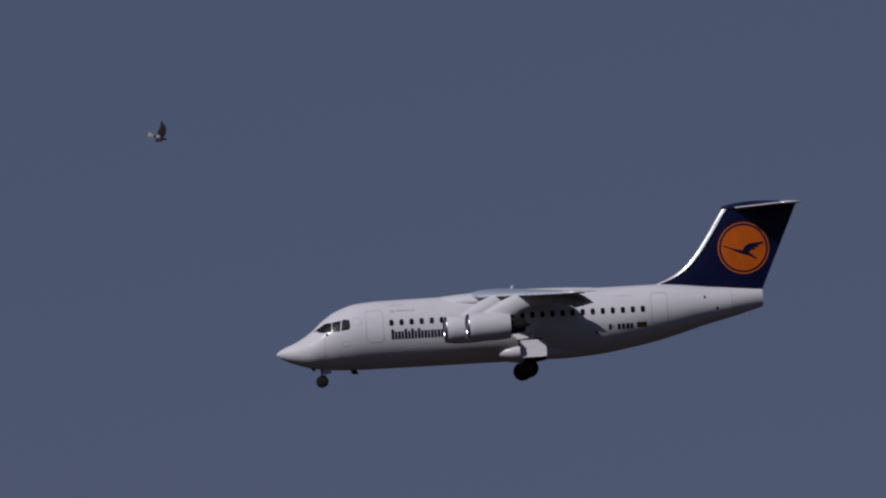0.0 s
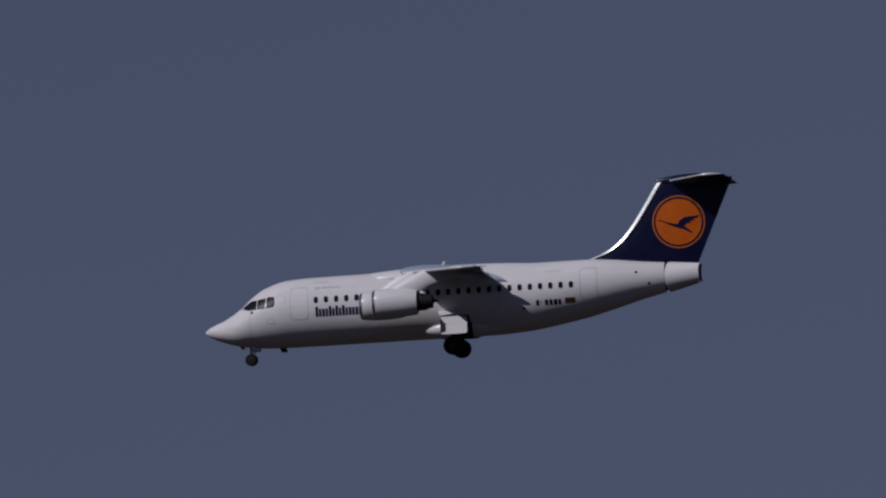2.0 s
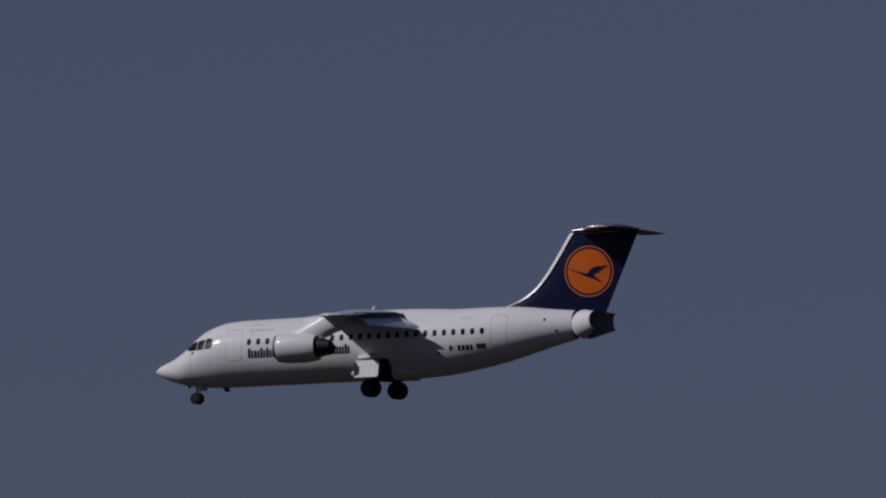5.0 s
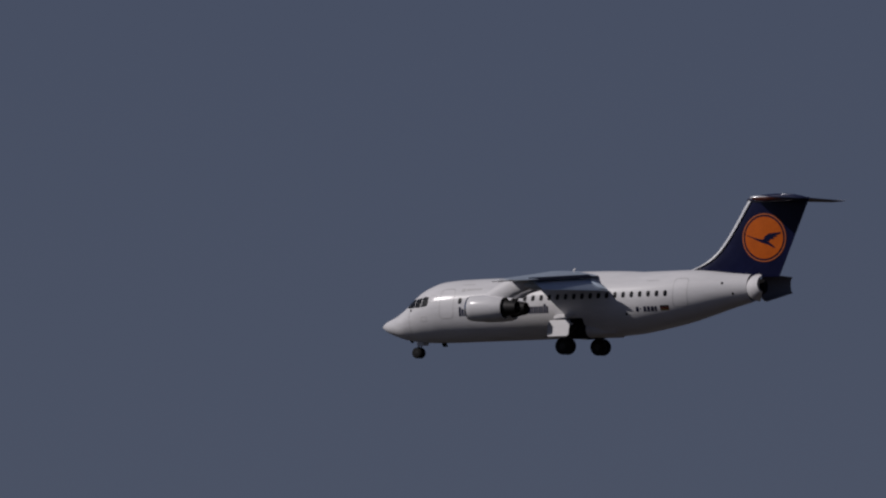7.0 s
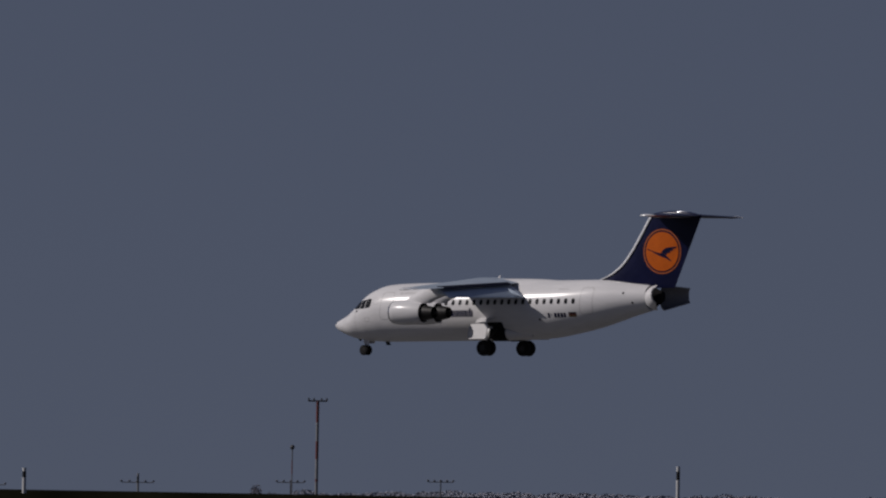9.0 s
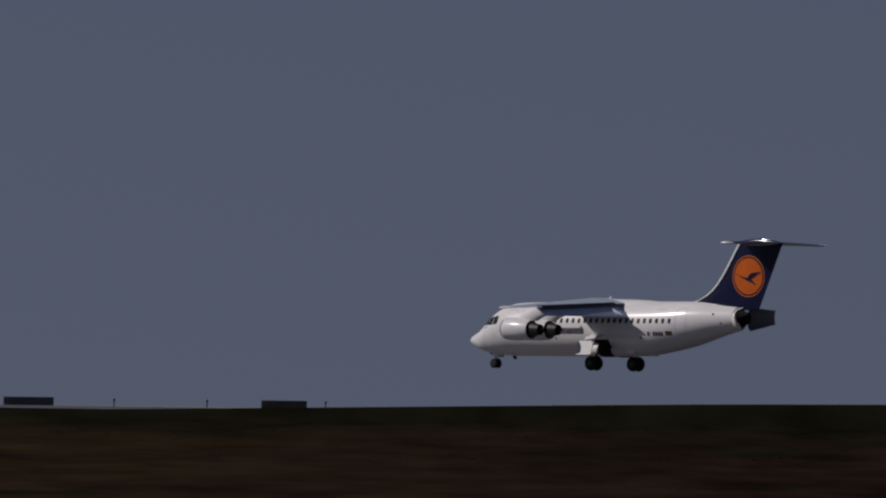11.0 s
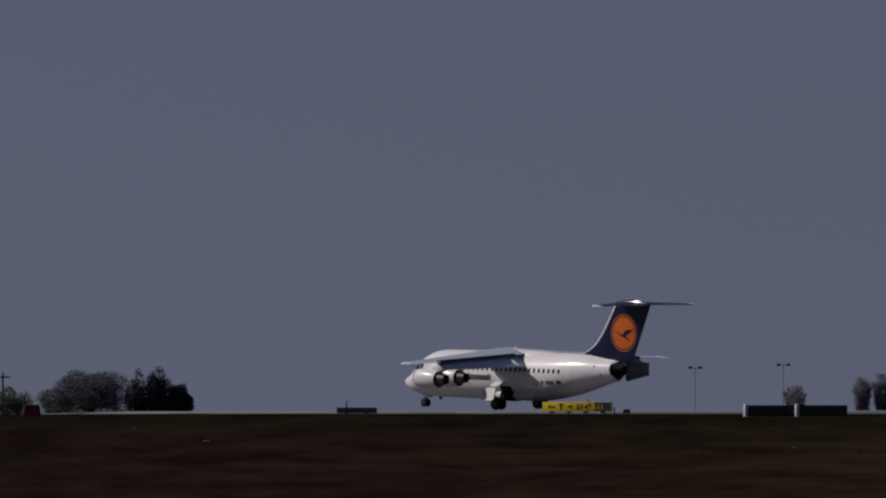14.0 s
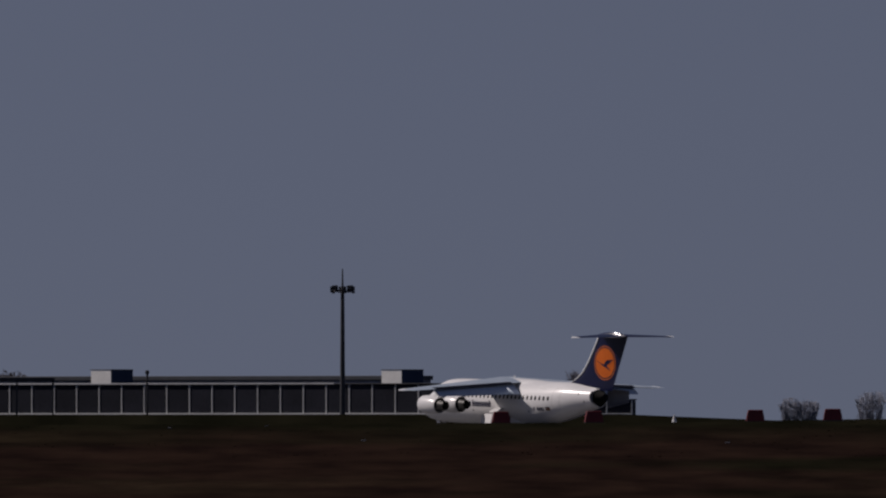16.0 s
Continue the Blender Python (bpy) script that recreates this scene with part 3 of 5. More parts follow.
        rings(bm, [[(x - 0.02, y, z) for x, y, z in foil(wing_le(y) - 0.02, 0.32, side * y, wing_z(y) - 0.01, 0.42)] for y in (1.9, 5, 9, 12.6)])
        part("leading_edge", bm, EDGE_BRIGHT, plane, "polished metal leading edge", 50)
        bm = bmesh.new()
        rings(bm, [foil(wing_te(y) - 0.30, 1.74 - 0.065 * y, side * y, wing_z(y) - 0.06, 0.11, 31) for y in (1.72, 4, 6, 8, 10.1)])
        part("flap", bm, FLAP_SKY_BLUE, plane, "grey flap, fully lowered", 50)
        # a solid black foil stands in for the shaded flap gap
        bm = bmesh.new()
        rings(bm, [foil(wing_te(y) - 0.30, 0.53, side * y, wing_z(y) + 0.085, 0.15, 20) for y in (1.8, 5, 10.1)])
        part("flap_gap_shade", bm, SLOT_SHADE, plane, "dark strip for the shaded gap ahead of the flap", 50)
        bm = bmesh.new()
        rings(bm, [foil(wing_te(y) - 0.10, 0.55, side * y, wing_z(y) + 0.01, 0.10, 2) for y in (10.25, 12.7)])
        part("aileron", bm, WING_GREY, plane, smooth=50)
        for y, le, dp in ((2.6, 2.7, 0.50), (5.6, 1.9, 0.30), (8.6, 1.7, 0.28)):
            bm = bmesh.new()
            loops = []
            for k in range(11):
                s = k / 10
                g = max(math.sin(math.pi * min(s * 0.97 + 0.015, 1)) ** 0.7, 0.04)
                loops.append(circle((wing_te(y) - 1.3 + le * s - GEAR_X, side * y, wing_z(y) - 0.30 - dp * s**2), 0.15 * g, "x", 12, 1.5))
            rings(bm, loops)
            part("flap_fairing", bm, FLAP_SKY_BLUE, plane, "blue-grey flap track fairing", 60)
        for y, x0 in ((4.10, 8.87), (6.95, 9.86)):
            bm = bmesh.new()
            prof = [(0.0, 0.60), (0.04, 0.66), (0.16, 0.715), (0.5, 0.755), (1.0, 0.765), (1.6, 0.745), (2.1, 0.69), (2.35, 0.64), (2.35, 0.60), (2.0, 0.58), (1.2, 0.55), (0.5, 0.54), (0.12, 0.56), (0.0, 0.60)]
            zc = -0.20 if y < 5 else -0.24
            rings(bm, [circle((x0 + a - GEAR_X, side * y, zc - 0.02 * a), r, "x", 32) for a, r in prof[:-1]], False)
            nac = part("nacelle", bm, WHITE_PAINT, plane, "white short-cowled engine nacelle", 35)
            bm = bmesh.new()
            rings(bm, [circle((x0 - 0.012 + a - GEAR_X, side * y, zc), r, "x", 32) for a, r in ((0.13, 0.545), (0.05, 0.56), (0.0, 0.605), (0.03, 0.665), (0.15, 0.722))], False)
            part("inlet_lip", bm, BARE_METAL, nac, "polished inlet lip", 60)
            bm = bmesh.new()
            rings(bm, [circle((x0 + 0.42 - GEAR_X, side * y, zc), r, "x", 24) for r in (0.56, 0.16)] + [circle((x0 + a - GEAR_X, side * y, zc), r, "x", 24) for a, r in ((0.28, 0.10), (0.18, 0.02))])
            part("fan", bm, DARK_METAL, nac, "dark fan and spinner")
            bm = bmesh.new()
            rings(bm, [circle((x0 + a - GEAR_X, side * y, zc - 0.04), r, "x", 28) for a, r in ((1.6, 0.52), (2.3, 0.50), (2.75, 0.43), (3.15, 0.36), (3.17, 0.33), (2.8, 0.30))])
            core = part("exhaust", bm, DARK_METAL, nac, "sooty core exhaust", 40)
            bm = bmesh.new()
            rings(bm, [circle((x0 + a - GEAR_X, side * y, zc - 0.04), r, "x", 20) for a, r in ((2.7, 0.2), (3.1, 0.15), (3.45, 0.03))])
            part("exhaust_plug", bm, DARK_METAL, core)
            bm = bmesh.new()
            zt = wing_z(y) - 0.02
            loops = []
            for zz, xa, xb in ((zc + 0.55, x0 + 0.55, x0 + 2.9), (zc + 0.80, x0 + 1.0, x0 + 3.4), (zt - 0.22, x0 + 2.0, wing_te(y) - 0.5), (zt + 0.05, x0 + 2.7, wing_te(y) - 1.0)):
                loops.append([(xa + (xb - xa) * c - GEAR_X, side * y + s * 0.20 * (math.sin(math.pi * c) ** 0.6 if 0 < c < 1 else 0), zz) for c, s in [(q / 8, 1) for q in range(9)] + [(1 - q / 8, -1) for q in range(1, 8)]])
            rings(bm, loops)
            part("pylon", bm, WHITE_PAINT, plane, "white engine pylon", 50)
    # tail
    bm = bmesh.new()
    zs = [1.2, 1.45, 1.6, 1.75, 1.95, 2.2, 2.5, 2.8, 3.2, 3.6, 4.0, 4.4, 4.8, 5.2, 5.6, 5.72]
    rings(bm, [fin_section(z, fin_le(z) + 0.12, fin_te(z), fin_half(z)) for z in zs])
    fin = part("fin", bm, NAVY, plane, "deep navy swept fin", 50)
    bm = bmesh.new()
    rings(bm, [[(fin_le(z) + q - GEAR_X, w * (0.12 - 0.006 * z), z) for q, w in ((0, 0), (0.035, 0.75), (0.10, 1.1), (0.24, 1.45), (0.24, -1.45), (0.10, -1.1), (0.035, -0.75))] for z in zs])
    part("fin_leading_edge", bm, EDGE_BRIGHT, fin, "bright metal leading edge of the fin", 50)
    for side in (-1, 1):
        def face(x, z):
            le, te = fin_le(z) + 0.12, fin_te(z)
            c = (x - le) / (te - le)
            return side * max(fin_half(z) * 2.6 * (c**0.5 * 0.9 - c * 0.55 - 0.35 * c * c), 0.01)

        def disc(bm, r0, r1, lift, n=48):
            a = [bm.verts.new((25.62 + r1 * math.cos(2 * math.pi * k / n) - GEAR_X, face(25.62 + r1 * math.cos(2 * math.pi * k / n), 3.47 + r1 * math.sin(2 * math.pi * k / n)) + side * lift, 3.47 + r1 * math.sin(2 * math.pi * k / n))) for k in range(n)]
            steps = [r1 * s for s in (0.75, 0.5, 0.25)] if r0 == 0 else [r0]
            for r in steps:
                b = [bm.verts.new((25.62 + r * math.cos(2 * math.pi * k / n) - GEAR_X, face(25.62 + r * math.cos(2 * math.pi * k / n), 3.47 + r * math.sin(2 * math.pi * k / n)) + side * lift, 3.47 + r * math.sin(2 * math.pi * k / n))) for k in range(n)]
                for k in range(n):
                    bm.faces.new((a[k], a[(k + 1) % n], b[(k + 1) % n], b[k]))
                a = b
            if r0 == 0:
                bm.faces.new(a)
            return bm

        part("emblem_ring", disc(bmesh.new(), 1.33, 1.40, 0.02), PEACH, fin, "thin orange ring")
        emblem = part("emblem_disc", disc(bmesh.new(), 0, 1.22, 0.02), ORANGE, fin, "orange disc with a plain navy flying shape")
        bm = bmesh.new()
        for blade in (
            [(-0.98, 0.10), (-0.86, 0.11), (-0.55, 0.00), (-0.25, -0.08), (0.06, -0.12), (0.26, -0.22), (0.62, -0.50), (0.54, -0.51), (0.20, -0.34), (-0.12, -0.25), (-0.40, -0.13), (-0.62, -0.02), (-0.84, 0.06)],
            [(-0.06, -0.12), (0.06, 0.06), (0.28, 0.17), (0.95, 0.22), (0.84, 0.12), (0.62, 0.08), (0.74, 0.01), (0.46, -0.01), (0.58, -0.09), (0.34, -0.10), (0.26, -0.20), (0.08, -0.13)],
        ):
            bm.faces.new([bm.verts.new((25.62 + 1.18 * u - GEAR_X, face(25.62 + 1.18 * u, 3.49 + 1.25 * w) + side * 0.032, 3.49 + 1.25 * w)) for u, w in blade])
        part("emblem_shape", bm, NAVY, emblem, smooth=0)
        bm = bmesh.new()
        rings(bm, [foil(25.15 + 0.44 * y, 3.30 - 0.43 * y, side * y, 5.66 - 0.012 * y, 0.10) for y in (0.02, 1.2, 2.4, 3.6, 4.55)] + [foil(25.15 + 0.44 * 4.8 + 0.15, 0.95, side * 4.82, 5.60, 0.05)])
        part("tailplane", bm, NAVY, plane, "thin dark tailplane atop the fin", 50)
        bm = bmesh.new()
        rings(bm, [foil(25.13 + 0.44 * y + d, 3.32 - 0.43 * y - 2 * d, side * y, 5.66 - 0.012 * y, th) for y, d, th in ((4.70, 0.02, 0.13), (4.82, 0.1, 0.12), (4.90, 0.3, 0.06))])
        part("tailplane_tip", bm, EDGE_BRIGHT, plane, "bright tailplane tip", 50)
        bm = bmesh.new()
        rings(bm, [foil(25.13 + 0.44 * y, 0.22, side * y, 5.66 - 0.012 * y, 0.40) for y in (0.3, 2.5, 4.68)])
        part("tailplane_edge", bm, EDGE_BRIGHT, plane, "bright leading edge of the tailplane", 50)
    bm = bmesh.new()
    rings(bm, [circle((24.55 + 3.8 * s - GEAR_X, 0, 5.68 + 0.06 * math.sin(3 * s)), max(0.27 * math.sin(math.pi * (0.06 + 0.92 * s)) ** 0.6, 0.03), "x", 20, 0.95) for s in (k / 14 for k in range(15))])
    part("tail_bullet", bm, NAVY_GLOSS, plane, "navy bullet fairing", 60)
    # polished cap added to give the bullet's top its glint
    bm = bmesh.new()
    rings(bm, [circle((26.0 + 1.7 * s - GEAR_X, 0, 5.90), max(0.17 * math.sin(math.pi * (0.08 + 0.84 * s)), 0.03), "x", 14, 0.6) for s in (k / 8 for k in range(9))])
    part("glint_cap", bm, BARE_METAL, plane, "metal cap added for the glint on the bullet", 60)
    # petals of the tail airbrake, each in its own hinge space
    petals = []
    for side in (-1, 1):
        bm = bmesh.new()
        x_h = 24.76
        y_h = side * half_width(x_h)
        outer, inner = [], []
        for i in range(9):
            x = x_h + 1.74 * i / 8
            t, b, h = top_line(x), low_line(x), half_width(x)
            outer.append([Vector((x - x_h, side * h * math.sin(a) - y_h, (t + b) / 2 + (t - b) / 2 * math.cos(a))) for a in (math.pi * k / 12 for k in range(13))])
            inner.append([Vector((x - x_h, side * max(h - 0.10, 0.02) * math.sin(a) - y_h, (t + b) / 2 + ((t - b) / 2 - 0.06) * math.cos(a))) for a in (math.pi * k / 12 for k in range(13))])
        rings(bm, [o + n[::-1] for o, n in zip(outer, inner)])
        bm.normal_update()
        bm.faces.ensure_lookup_table()
        petal = part("airbrake_petal", bm, [WHITE_PAINT, PETAL_GREY], plane, "tailcone airbrake petal, white outside and grey inside", 60)
        for p in petal.data.polygons:
            lp = [petal.data.vertices[v].co for v in p.vertices]
            c = sum(lp, Vector()) / len(lp)
            inside = p.normal.y * side < -0.05 or p.normal.x > 0.9
            p.material_index = 1 if inside else 0
        petal.location = (x_h - GEAR_X, y_h, 0)
        petals.append(petal)
    # undercarriage
    gears = []
    for side in (-1, 1):
        bm = bmesh.new()
        loops = []
        for k in range(17):
            x = 11.6 + 4.6 * k / 16
            g = max(math.sin(math.pi * min((x - 11.6) / 3.4, 0.5)) ** 0.75, 0.03)
            out = g * (1 - 0.75 * min(max((x - 14.2) / 1.4, 0), 1))
            loops.append([(x - GEAR_X, side * 0.85 + 0.74 * out * math.cos(a), -1.50 + 0.52 * (0.4 * g + 0.6 * out) * math.sin(a)) for a in (2 * math.pi * j / 24 for j in range(24))])
        rings(bm, loops[:7])
        part("gear_sponson", bm, WHITE_PAINT, plane, "white undercarriage bulge", 60)
        # the bay is solid; the shade of its opening is put in as black
        bm = bmesh.new()
        rings(bm, [[(x, y * 1.01, z) for x, y, z in q] for q in loops[6:11]])
        part("wheel_bay", bm, WELL_DARK, plane, "wheel bay closed over in black for its shade", 60)
        bm = bmesh.new()
        rings(bm, loops[10:])
        part("gear_sponson", bm, WHITE_PAINT, plane, "white tail of the undercarriage bulge", 60)
        part("wheel_bay", hull_shape(bmesh.new(), rounded(13.70, -1.34, 1.34, 1.02, 0.12), side, 0.03), WELL_DARK, plane, "wheel bay closed over in black for its shade")
        bm = bmesh.new()
        rings(bm, [[(x - GEAR_X, side * (y + d), z) for x, d in ((12.96 + c, 0), (14.38 - c, 0), (14.38 - c, 0.06), (12.96 + c, 0.06))] for z, y, c in ((-0.95, 3.10, 0.08), (-1.03, 3.13, 0.0), (-1.5, 3.27, 0.0), (-1.82, 3.36, 0.0), (-1.89, 3.38, 0.10))])
        rings(bm, [[(x - GEAR_X, side * (y + d), z) for x, d in ((13.3, 0), (14.1, 0), (14.1, -0.9), (13.3, -0.9))] for z, y in ((-1.22, 3.2), (-1.12, 3.2))])
        part("gear_door", bm, WHITE_PAINT, plane, "white undercarriage door hanging open", 30)
        bm = bmesh.new()
        rings(bm, [[(x - GEAR_X, side * y, z + d) for x, d in ((12.72 + c, 0), (13.95 - c, 0), (13.95 - c, 0.07), (12.72 + c, 0.07))] for y, z, c in ((1.55, -0.60, 0.0), (2.1, -0.72, 0.05), (2.5, -0.90, 0.2))])
        part("upper_gear_door", bm, WHITE_PAINT, plane, "white upper wheel bay door folded out", 30)
        bm = bmesh.new()
        tube(bm, (0.05, -side * 0.55, 1.35), (0, 0, 0), 0.11, 0.09, 12)
        tube(bm, (0.6, -side * 0.3, 1.2), (0.05, 0, 0.35), 0.05, 0.05)
        tube(bm, (0, -0.42, 0), (0, 0.42, 0), 0.06, 0.06, 10)
        leg = part("main_gear_leg", bm, DARK_METAL, plane, "dark main gear leg")
        for dy in (-0.27, 0.27):
            bm = bmesh.new()
            rings(bm, [circle((0, dy + b, 0), r, "y", 28) for b, r in ((-0.165, 0.27), (-0.165, 0.40), (-0.13, 0.475), (-0.06, 0.50), (0.06, 0.50), (0.13, 0.475), (0.165, 0.40), (0.165, 0.27))])
            part("tyre", bm, TYRE, leg, "black main wheel tyre", 50)
            bm = bmesh.new()
            rings(bm, [circle((0, dy + b, 0), r, "y", 20) for b, r in ((-0.175, 0.10), (-0.16, 0.25), (0.16, 0.25), (0.175, 0.10))])
            part("hub", bm, DARK_METAL, leg)
        leg.location = (13.47 - GEAR_X, side * 2.10, -2.45)
        gears.append(leg)
    bm = bmesh.new()
    tube(bm, (0.0, 0, 0.75), (0, 0, 0), 0.075, 0.06, 12)
    tube(bm, (0.45, 0, 0.65), (0.02, 0, 0.2), 0.035, 0.035)
    tube(bm, (0, -0.24, 0), (0, 0.24, 0), 0.045, 0.045, 10)
    leg = part("nose_gear_leg", bm, STRUT, plane, "slim nose gear leg")
    for dy in (-0.19, 0.19):
        bm = bmesh.new()
        rings(bm, [circle((0, dy + b, 0), r, "y", 24) for b, r in ((-0.09, 0.17), (-0.09, 0.27), (-0.05, 0.325), (0.05, 0.325), (0.09, 0.27), (0.09, 0.17))])
        part("tyre", bm, TYRE, leg, "black nose wheel tyre", 50)
        bm = bmesh.new()
        rings(bm, [circle((0, dy + b, 0), r, "y", 16) for b, r in ((-0.10, 0.05), (-0.09, 0.16), (0.09, 0.16), (0.10, 0.05))])
        part("hub", bm, DARK_METAL, leg, "grey hub")
    leg.location = (2.45 - GEAR_X, 0, -2.47)
    for s in (-1, 1):
        bm = bmesh.new()
        box(bm, 2.50 - GEAR_X, 2.95 - GEAR_X, s * 0.28 - 0.015, s * 0.28 + 0.015, -2.05, -1.75, 0.01)
        part("nose_gear_door", bm, WHITE_PAINT, plane, smooth=0)
    return plane, petals, gears


airliner, petals, gears = build_airliner()


# ---- the bird ----


def build_bird():
    bird = thing("bird", "grey pigeon in flight with raised wings", "bird", pose(0, 0, 0))
    bm = bmesh.new()
    rings(bm, [circle((x, 0, z), r, "x", 12, 0.9) for x, z, r in ((0.045, 0.0, 0.05), (0.0, -0.003, 0.070), (-0.06, 0, 0.060), (-0.10, 0.003, 0.03))])
    part("rump", bm, FEATHER_PALE, bird, "pale rump", 60)
    bm = bmesh.new()
    rings(bm, [circle((x, 0, z), r, "x", 12, 0.9) for x, z, r in ((0.20, 0.02, 0.008), (0.165, 0.02, 0.03), (0.125, 0.012, 0.034), (0.08, 0, 0.055), (0.0, -0.005, 0.068), (-0.08, 0, 0.048), (-0.13, 0.005, 0.028), (-0.15, 0.006, 0.018))])
    part("body", bm, FEATHER, bird, "dark grey body", 60)
    bm = bmesh.new()
    rings(bm, [[(x, w * s, 0.006 + h) for s, h in ((-1, 0), (0, 0.012), (1, 0), (0, -0.008))] for x, w in ((-0.12, 0.03), (-0.20, 0.055), (-0.28, 0.07), (-0.285, 0.05))])
    part("tail", bm, FEATHER_PALE, bird, "pale fanned tail", 60)
    wings = []
    for side in (-1, 1):
        bm = bmesh.new()
        loops = []
        for y, le, te, z in ((0.0, 0.09, -0.08, 0), (0.10, 0.11, -0.09, 0.012), (0.19, 0.10, -0.075, 0.012), (0.27, 0.05, -0.08, 0.004), (0.33, -0.02, -0.09, -0.004), (0.36, -0.07, -0.10, -0.008)):
            loops.append([(le, side * y, z), ((le + te) / 2, side * y, z + 0.014), (te, side * y, z - 0.004), ((le + te) / 2, side * y, z + 0.002)])
        rings(bm, loops)
        w = part("wing", bm, FEATHER, bird, "dark wing with spread feathers", 60)
        w.location = (0.02, side * 0.045, 0.03)
        wings.append(w)
    return bird, wings


bird, bird_wings = build_bird()

# ---- airfield signs, posts and markers ----


def sign_box(name, az0, az1, r, h, mats, label, legs=3, lift=0.12, depth=0.35, bays=1, turn=0.0):
    """A long low sign housing on legs between two bearings."""
    w = radians(az1 - az0) * r / math.cos(radians(turn))
    s = thing(name, label, "airfield sign", spot((az0 + az1) / 2, r, turn), "airfield guidance signs")
    for k in range(bays):
        a, b = -w / 2 + w * k / bays, -w / 2 + w * (k + 1) / bays
        bm = bmesh.new()
        box(bm, a + 0.01, b - 0.01, -depth / 2, depth / 2, lift, lift + h, 0.03)
        part("housing", bm, mats[k % len(mats)], s, smooth=30)
    for k in range(legs):
        x = -w / 2 + w * (k + 0.5) / legs
        bm = bmesh.new()
        box(bm, x - (0.14 if lift < 0.3 else 0.05), x + (0.14 if lift < 0.3 else 0.05), -depth / 2 + 0.04, depth / 2 - 0.04, -0.25, lift + 0.015, 0.02)
        part("leg", bm, SIGN_WHITE if mats[0] is SIGN_WHITE else POLE_DARK, s, smooth=0)
    return s, w


def make_signs():
    s, w = sign_box("airfield_sign", 29.106, 29.393, 669, 0.42, [SIGN_WHITE], "long white sign housing on three short legs in the grass", 3, 0.25, 0.6, turn=-24)
    bm = bmesh.new()
    box(bm, w / 2 - 0.005, w / 2 + 0.14, -0.31, 0.31, 0.03, 0.68, 0.02)
    part("end_cap", bm, SIGN_SLATE, s, "dark end cap", 0)
    # added dark sheet stands in for the gaps under the housing
    bm = bmesh.new()
    box(bm, -w / 2 + 0.05, w / 2 - 0.05, -0.1, 0.1, -0.1, 0.24, 0.01)
    part("gap_fill", bm, SIGN_SLATE, s, "dark sheet added to fill the gaps between the legs", 0)
    bm = bmesh.new()
    box(bm, -0.1, 0.1, -0.1, 0.1, 0.67, 0.78, 0.02)
    part("top_lamp", bm, POLE_DARK, s, smooth=0)

    s, w = sign_box("airfield_sign", 36.287, 36.685, 966, 0.50, [SIGN_WHITE], "long white sign housing beyond the runway", 4, 0.10, 0.5, turn=-28)
    bm = bmesh.new()
    box(bm, w / 2 - 0.005, w / 2 + 0.16, -0.28, 0.28, 0.0, 0.66, 0.02)
    part("end_cap", bm, SIGN_SLATE, s, "dark end cap", 0)
    bm = bmesh.new()
    tube(bm, (w * 0.13, 0, 0.58), (w * 0.13, 0, 0.85), 0.07, 0.05)
    part("top_lamp", bm, POLE_DARK, s)

    s, w = sign_box("airfield_sign", 35.696, 35.915, 966, 0.62, [SIGN_SLATE], "dark slate sign back with a white lamp box at its end", 3, 0.02, 0.5)
    bm = bmesh.new()
    rings(bm, [circle((-w / 2 - 0.70, 0, z), q, "z", 16) for z, q in ((-0.1, 0.30), (0.25, 0.24), (0.42, 0.10))])
    part("lamp_box", bm, POLE_WHITE, s, "white lamp housing", 40)
    sign_box("airfield_sign", 34.598, 34.797, 961, 0.60, [SIGN_BROWN], "dark brown sign back beyond the runway", 3, 0.02, 0.5)
    s, w = sign_box("airfield_sign", 40.291, 40.728, 811, 0.66, [SIGN_GREEN], "dark green two-panel sign back with white end posts", 2, 0.04, 0.4, 2)
    for x in (-w / 2, 0.05):
        bm = bmesh.new()
        rings(bm, [circle((x - 0.06, -0.3, z), q, "z", 16) for z, q in ((-0.1, 0.14), (0.70, 0.13), (0.78, 0.08))])
        part("end_post", bm, POLE_WHITE, s, "white end post", 50)

    s, w = sign_box("airfield_sign", 41.314, 41.610, 966, 0.70, [SIGN_YELLOW], "yellow taxiway direction sign with a black end panel", 4, 0.14, 0.4, turn=-24)
    bm = bmesh.new()
    box(bm, w * 0.26, w / 2 - 0.02, -0.218, -0.19, 0.17, 0.81, 0.01)
    part("location_panel", bm, SIGN_BLACK, s, "black location panel", 0)
    for x, wd, z0, z1 in ((-2.15, 0.42, 0.44, 0.54), (-2.22, 0.10, 0.38, 0.60), (-1.42, 0.36, 0.62, 0.71), (-1.30, 0.12, 0.30, 0.71), (-0.72, 0.34, 0.46, 0.55), (-0.46, 0.10, 0.38, 0.62), (-0.02, 0.26, 0.30, 0.40), (0.06, 0.11, 0.36, 0.70), (0.34, 0.11, 0.32, 0.68), (0.58, 0.30, 0.44, 0.54), (0.80, 0.10, 0.34, 0.66), (1.02, 0.12, 0.50, 0.78)):
        bm = bmesh.new()
        box(bm, x, x + wd, -0.212, -0.198, z0, z1)
        part("writing_bar", bm, SIGN_BLACK, s, "black character as a plain bar", 0)
    for x in (1.42, 1.72, 2.02):
        bm = bmesh.new()
        box(bm, x, x + 0.06, -0.226, -0.216, 0.34, 0.66)
        box(bm, x + 0.06, x + 0.15, -0.226, -0.216, 0.34, 0.40)
        part("location_bar", bm, SIGN_YELLOW, s, "yellow character as plain bars", 0)
    bm = bmesh.new()
